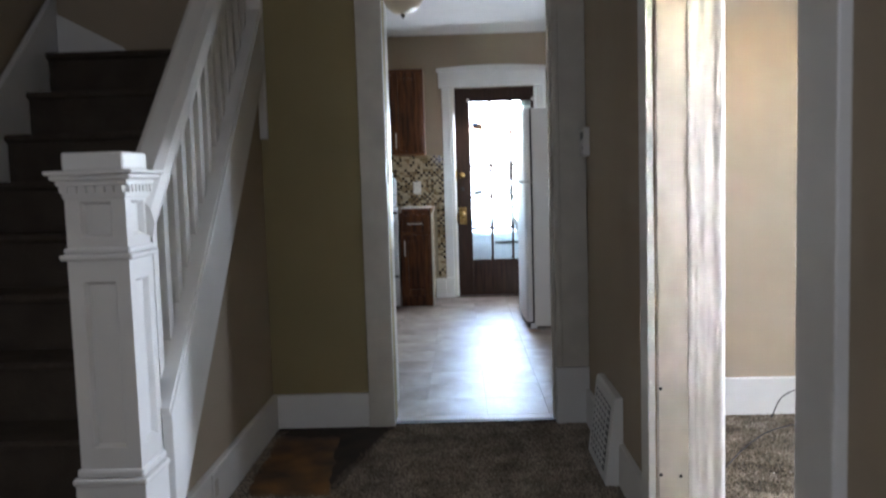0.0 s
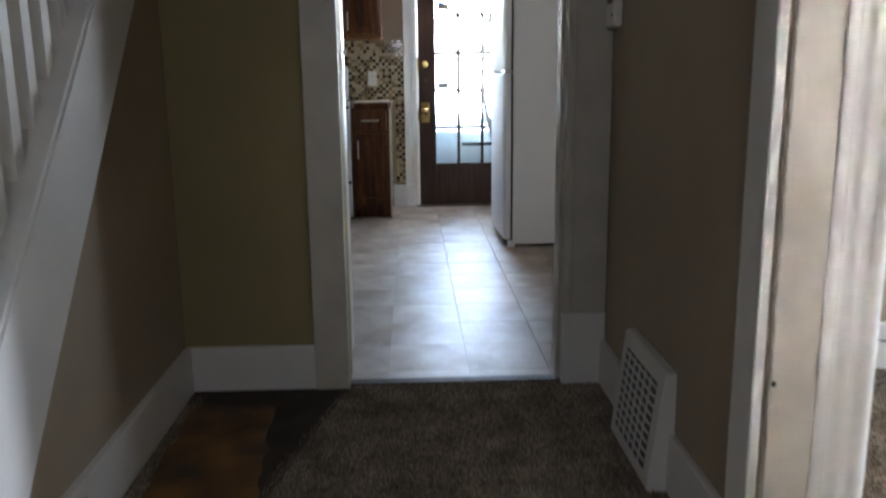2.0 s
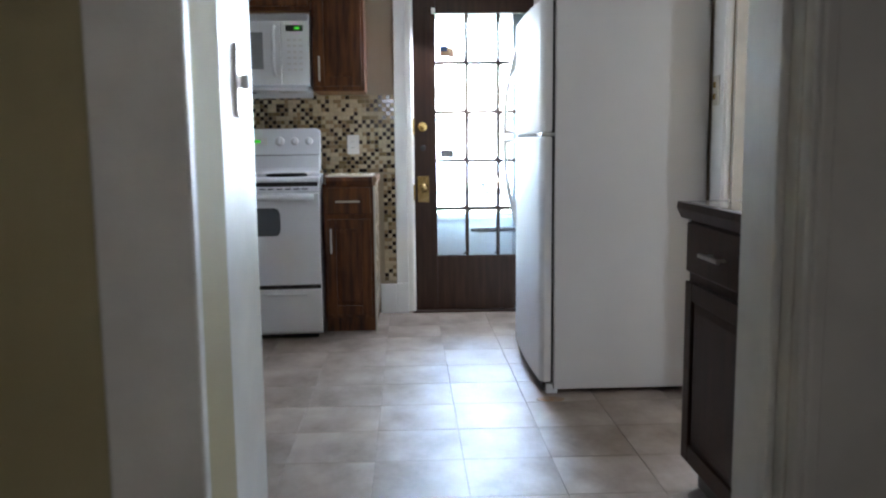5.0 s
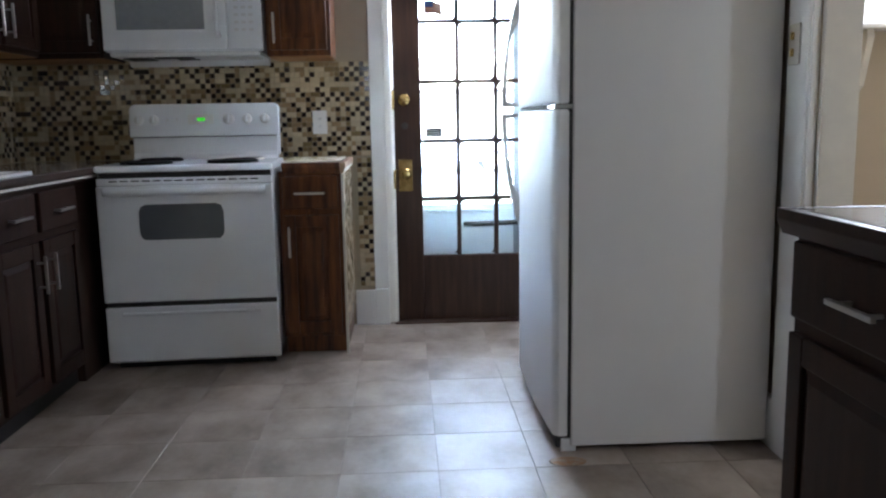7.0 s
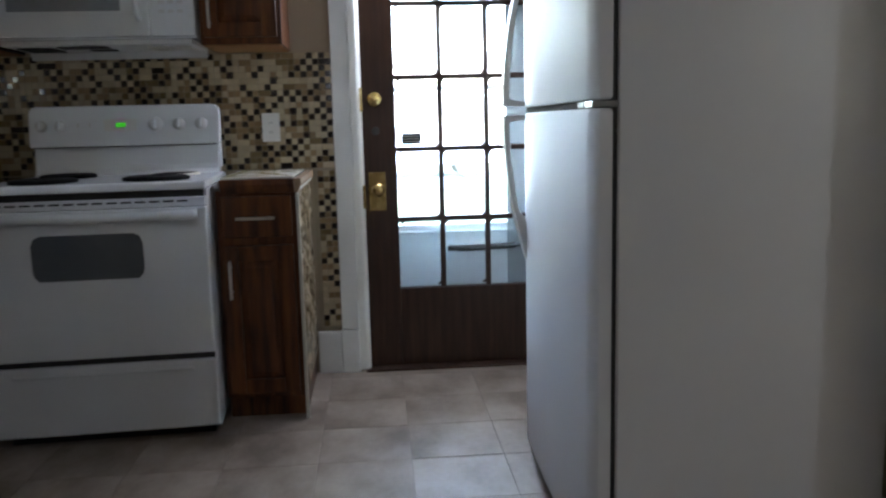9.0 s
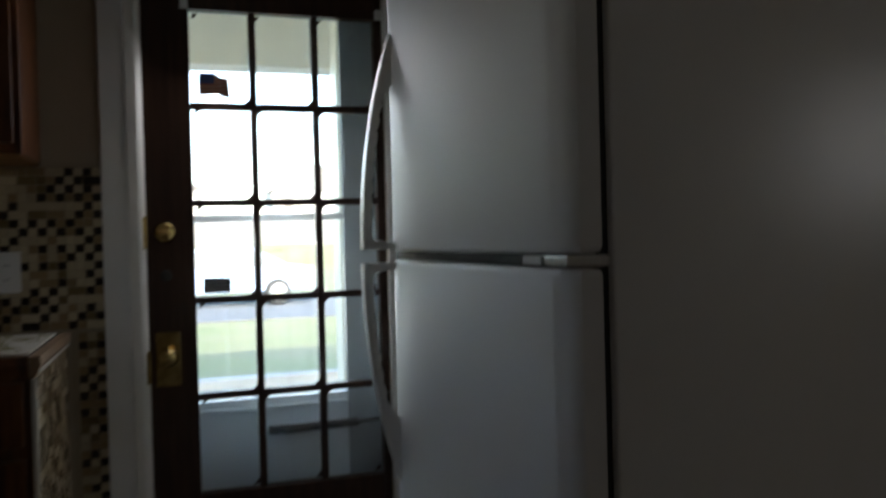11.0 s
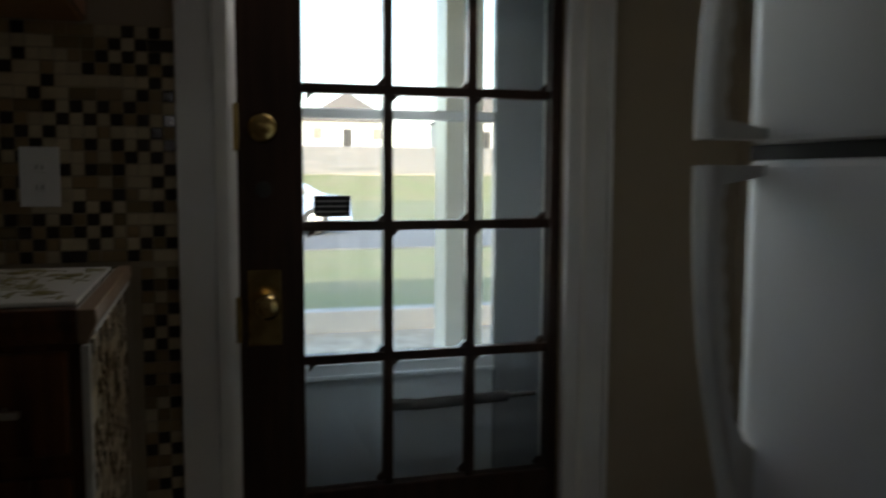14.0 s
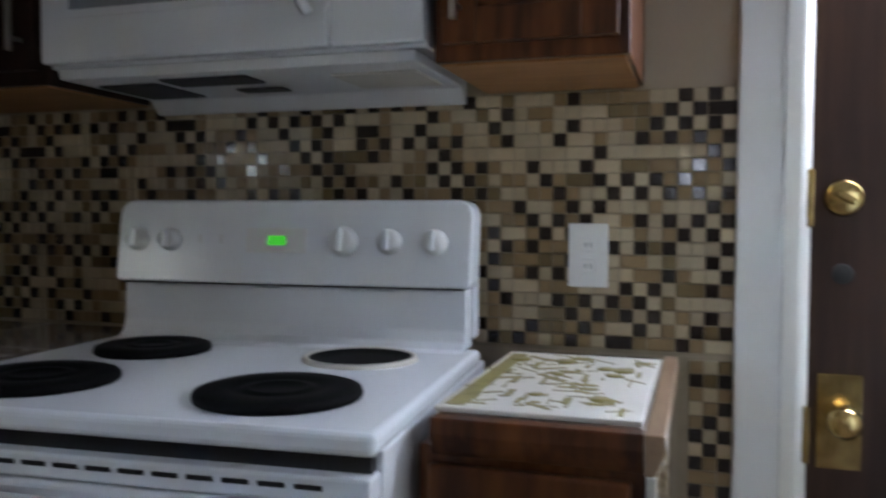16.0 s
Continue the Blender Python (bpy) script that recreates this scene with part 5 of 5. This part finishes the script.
rest = new("mosaic_tiles", mesh_of("mosaic_tiles", pts, fcs, MOS, idx))
rest.parent = flank
rest["kind"] = "stuff"

# vinyl floor tiles, 12 inches square, each with its own cloudy print
vt = VINYL.node_tree
vmap = next(n for n in vt.nodes if n.type == "MAPPING")
vinfo, vadd = vt.nodes.new("ShaderNodeObjectInfo"), vt.nodes.new("ShaderNodeVectorMath")
vmul = vt.nodes.new("ShaderNodeMath")
vmul.operation, vmul.inputs[1].default_value = "MULTIPLY", 40.0
vt.links.new(vinfo.outputs["Random"], vmul.inputs[0])
vt.links.new(vmul.outputs[0], vmap.inputs["Location"])
JOINT = material("dark_floor_joint", (0.2, 0.165, 0.135), 0.7, var=0.1)
kf = bpy.data.objects["kitchen_floor"]
kf.data.materials[0] = JOINT
T = 0.305
frng = random.Random(8)
tiles = {}
for i in range(-6, 5):
    for j in range(-9, 6):
        x0, x1 = max(1.45 + i * T, LEFT + 0.001), min(1.45 + (i + 1) * T, 2.869)
        y0, y1 = max(5.42 + j * T, 2.9), min(5.42 + (j + 1) * T, BACK - 0.001)
        if x1 - x0 < 0.02 or y1 - y0 < 0.02:
            continue
        key = (round(x1 - x0, 3), round(y1 - y0, 3))
        if key not in tiles:
            g, c = 0.0007, 0.0012
            w, h = x1 - x0, y1 - y0
            pp_ = [(g, g, 0), (w - g, g, 0), (w - g, h - g, 0), (g, h - g, 0), (g, g, 0.002), (w - g, g, 0.002), (w - g, h - g, 0.002), (g, h - g, 0.002), (g + c, g + c, 0.0028), (w - g - c, g + c, 0.0028), (w - g - c, h - g - c, 0.0028), (g + c, h - g - c, 0.0028)]
            ff = [(8, 9, 10, 11)] + [(a, (a + 1) % 4, 4 + (a + 1) % 4, 4 + a) for a in range(4)] + [(4 + a, 4 + (a + 1) % 4, 8 + (a + 1) % 4, 8 + a) for a in range(4)]
            tiles[key] = mesh_of("floor_tile", pp_, ff, [VINYL])
        t = new("floor_tile", tiles[key])
        t.parent = kf
        t.matrix_world = pose(x0, y0, 0.0, frng.uniform(-0.06, 0.06), frng.uniform(-0.06, 0.06))

# carpet pile
PILE = material("carpet_pile", (0.335, 0.285, 0.22), 0.95, color2=(0.17, 0.138, 0.103), scale=7, spec=0.1)
pt = PILE.node_tree
pb = pt.nodes["Principled BSDF"]
psrc = pb.inputs["Base Color"].links[0].from_socket
pg, pr, ph = pt.nodes.new("ShaderNodeNewGeometry"), pt.nodes.new("ShaderNodeMapRange"), pt.nodes.new("ShaderNodeHueSaturation")
pr.inputs[3].default_value, pr.inputs[4].default_value = 0.45, 1.5
pt.links.new(pg.outputs["Random Per Island"], pr.inputs[0])
pt.links.new(pr.outputs[0], ph.inputs["Value"])
pt.links.new(psrc, ph.inputs["Color"])
pt.links.new(ph.outputs[0], pb.inputs["Base Color"])


OFF = HALL


def pile(name, x0, x1, y0, y1, step, label, skip=None):
    """Short leaning yarn tufts over a stretch of carpet."""
    r = np.random.default_rng(3)
    gx, gy = np.meshgrid(np.arange(x0, x1, step), np.arange(y0, y1, step))
    c = np.stack([gx.ravel(), gy.ravel()], 1) + r.uniform(-0.5, 0.5, (gx.size, 2)) * step
    if skip:
        jag = r.uniform(-0.015, 0.015, (len(c), 2))
        d = c + jag
        bare = (d[:, 1] > 2.03) & (d[:, 0] > 0.77) & (d[:, 0] < 1.07 + np.clip(d[:, 1] - 2.03, 0, 1) * 0.24)
        c = c[~(bare | (d[:, 1] > 2.8) & (d[:, 0] < 1.2))]
    n = len(c)
    a = r.uniform(0, 2 * np.pi, n)
    w, h = r.uniform(0.5, 0.8, n) * step, r.uniform(0.006, 0.012, n)
    lean = r.normal(0, 0.004, (n, 2))
    v = np.zeros((n, 4, 3))
    for k in range(3):
        v[:, k, 0] = c[:, 0] + w * np.cos(a + 2.094 * k)
        v[:, k, 1] = c[:, 1] + w * np.sin(a + 2.094 * k)
    v[:, 3, :2], v[:, 3, 2] = c + lean, h
    base = np.arange(n)[:, None] * 4
    f = np.concatenate([base + np.array(t) for t in ((0, 1, 3), (1, 2, 3), (2, 0, 3))])
    me = bpy.data.meshes.new(name)
    me.from_pydata(v.reshape(-1, 3).tolist(), [], f.tolist())
    me.materials.append(PILE)
    ob = new(name, me)
    ob.location = OFF
    return tagged(ob, label, "carpet", kind="stuff")


pile("carpet_pile", 0.728, 2.188, 1.15, 2.868, 0.0066, "short grey-brown carpet pile of the hall", (0.77, 1.06, 2.03, 2.7))
pile("carpet_pile", 2.19, 4.0, 1.15, 2.905, 0.0075, "short grey-brown carpet pile of the side room")
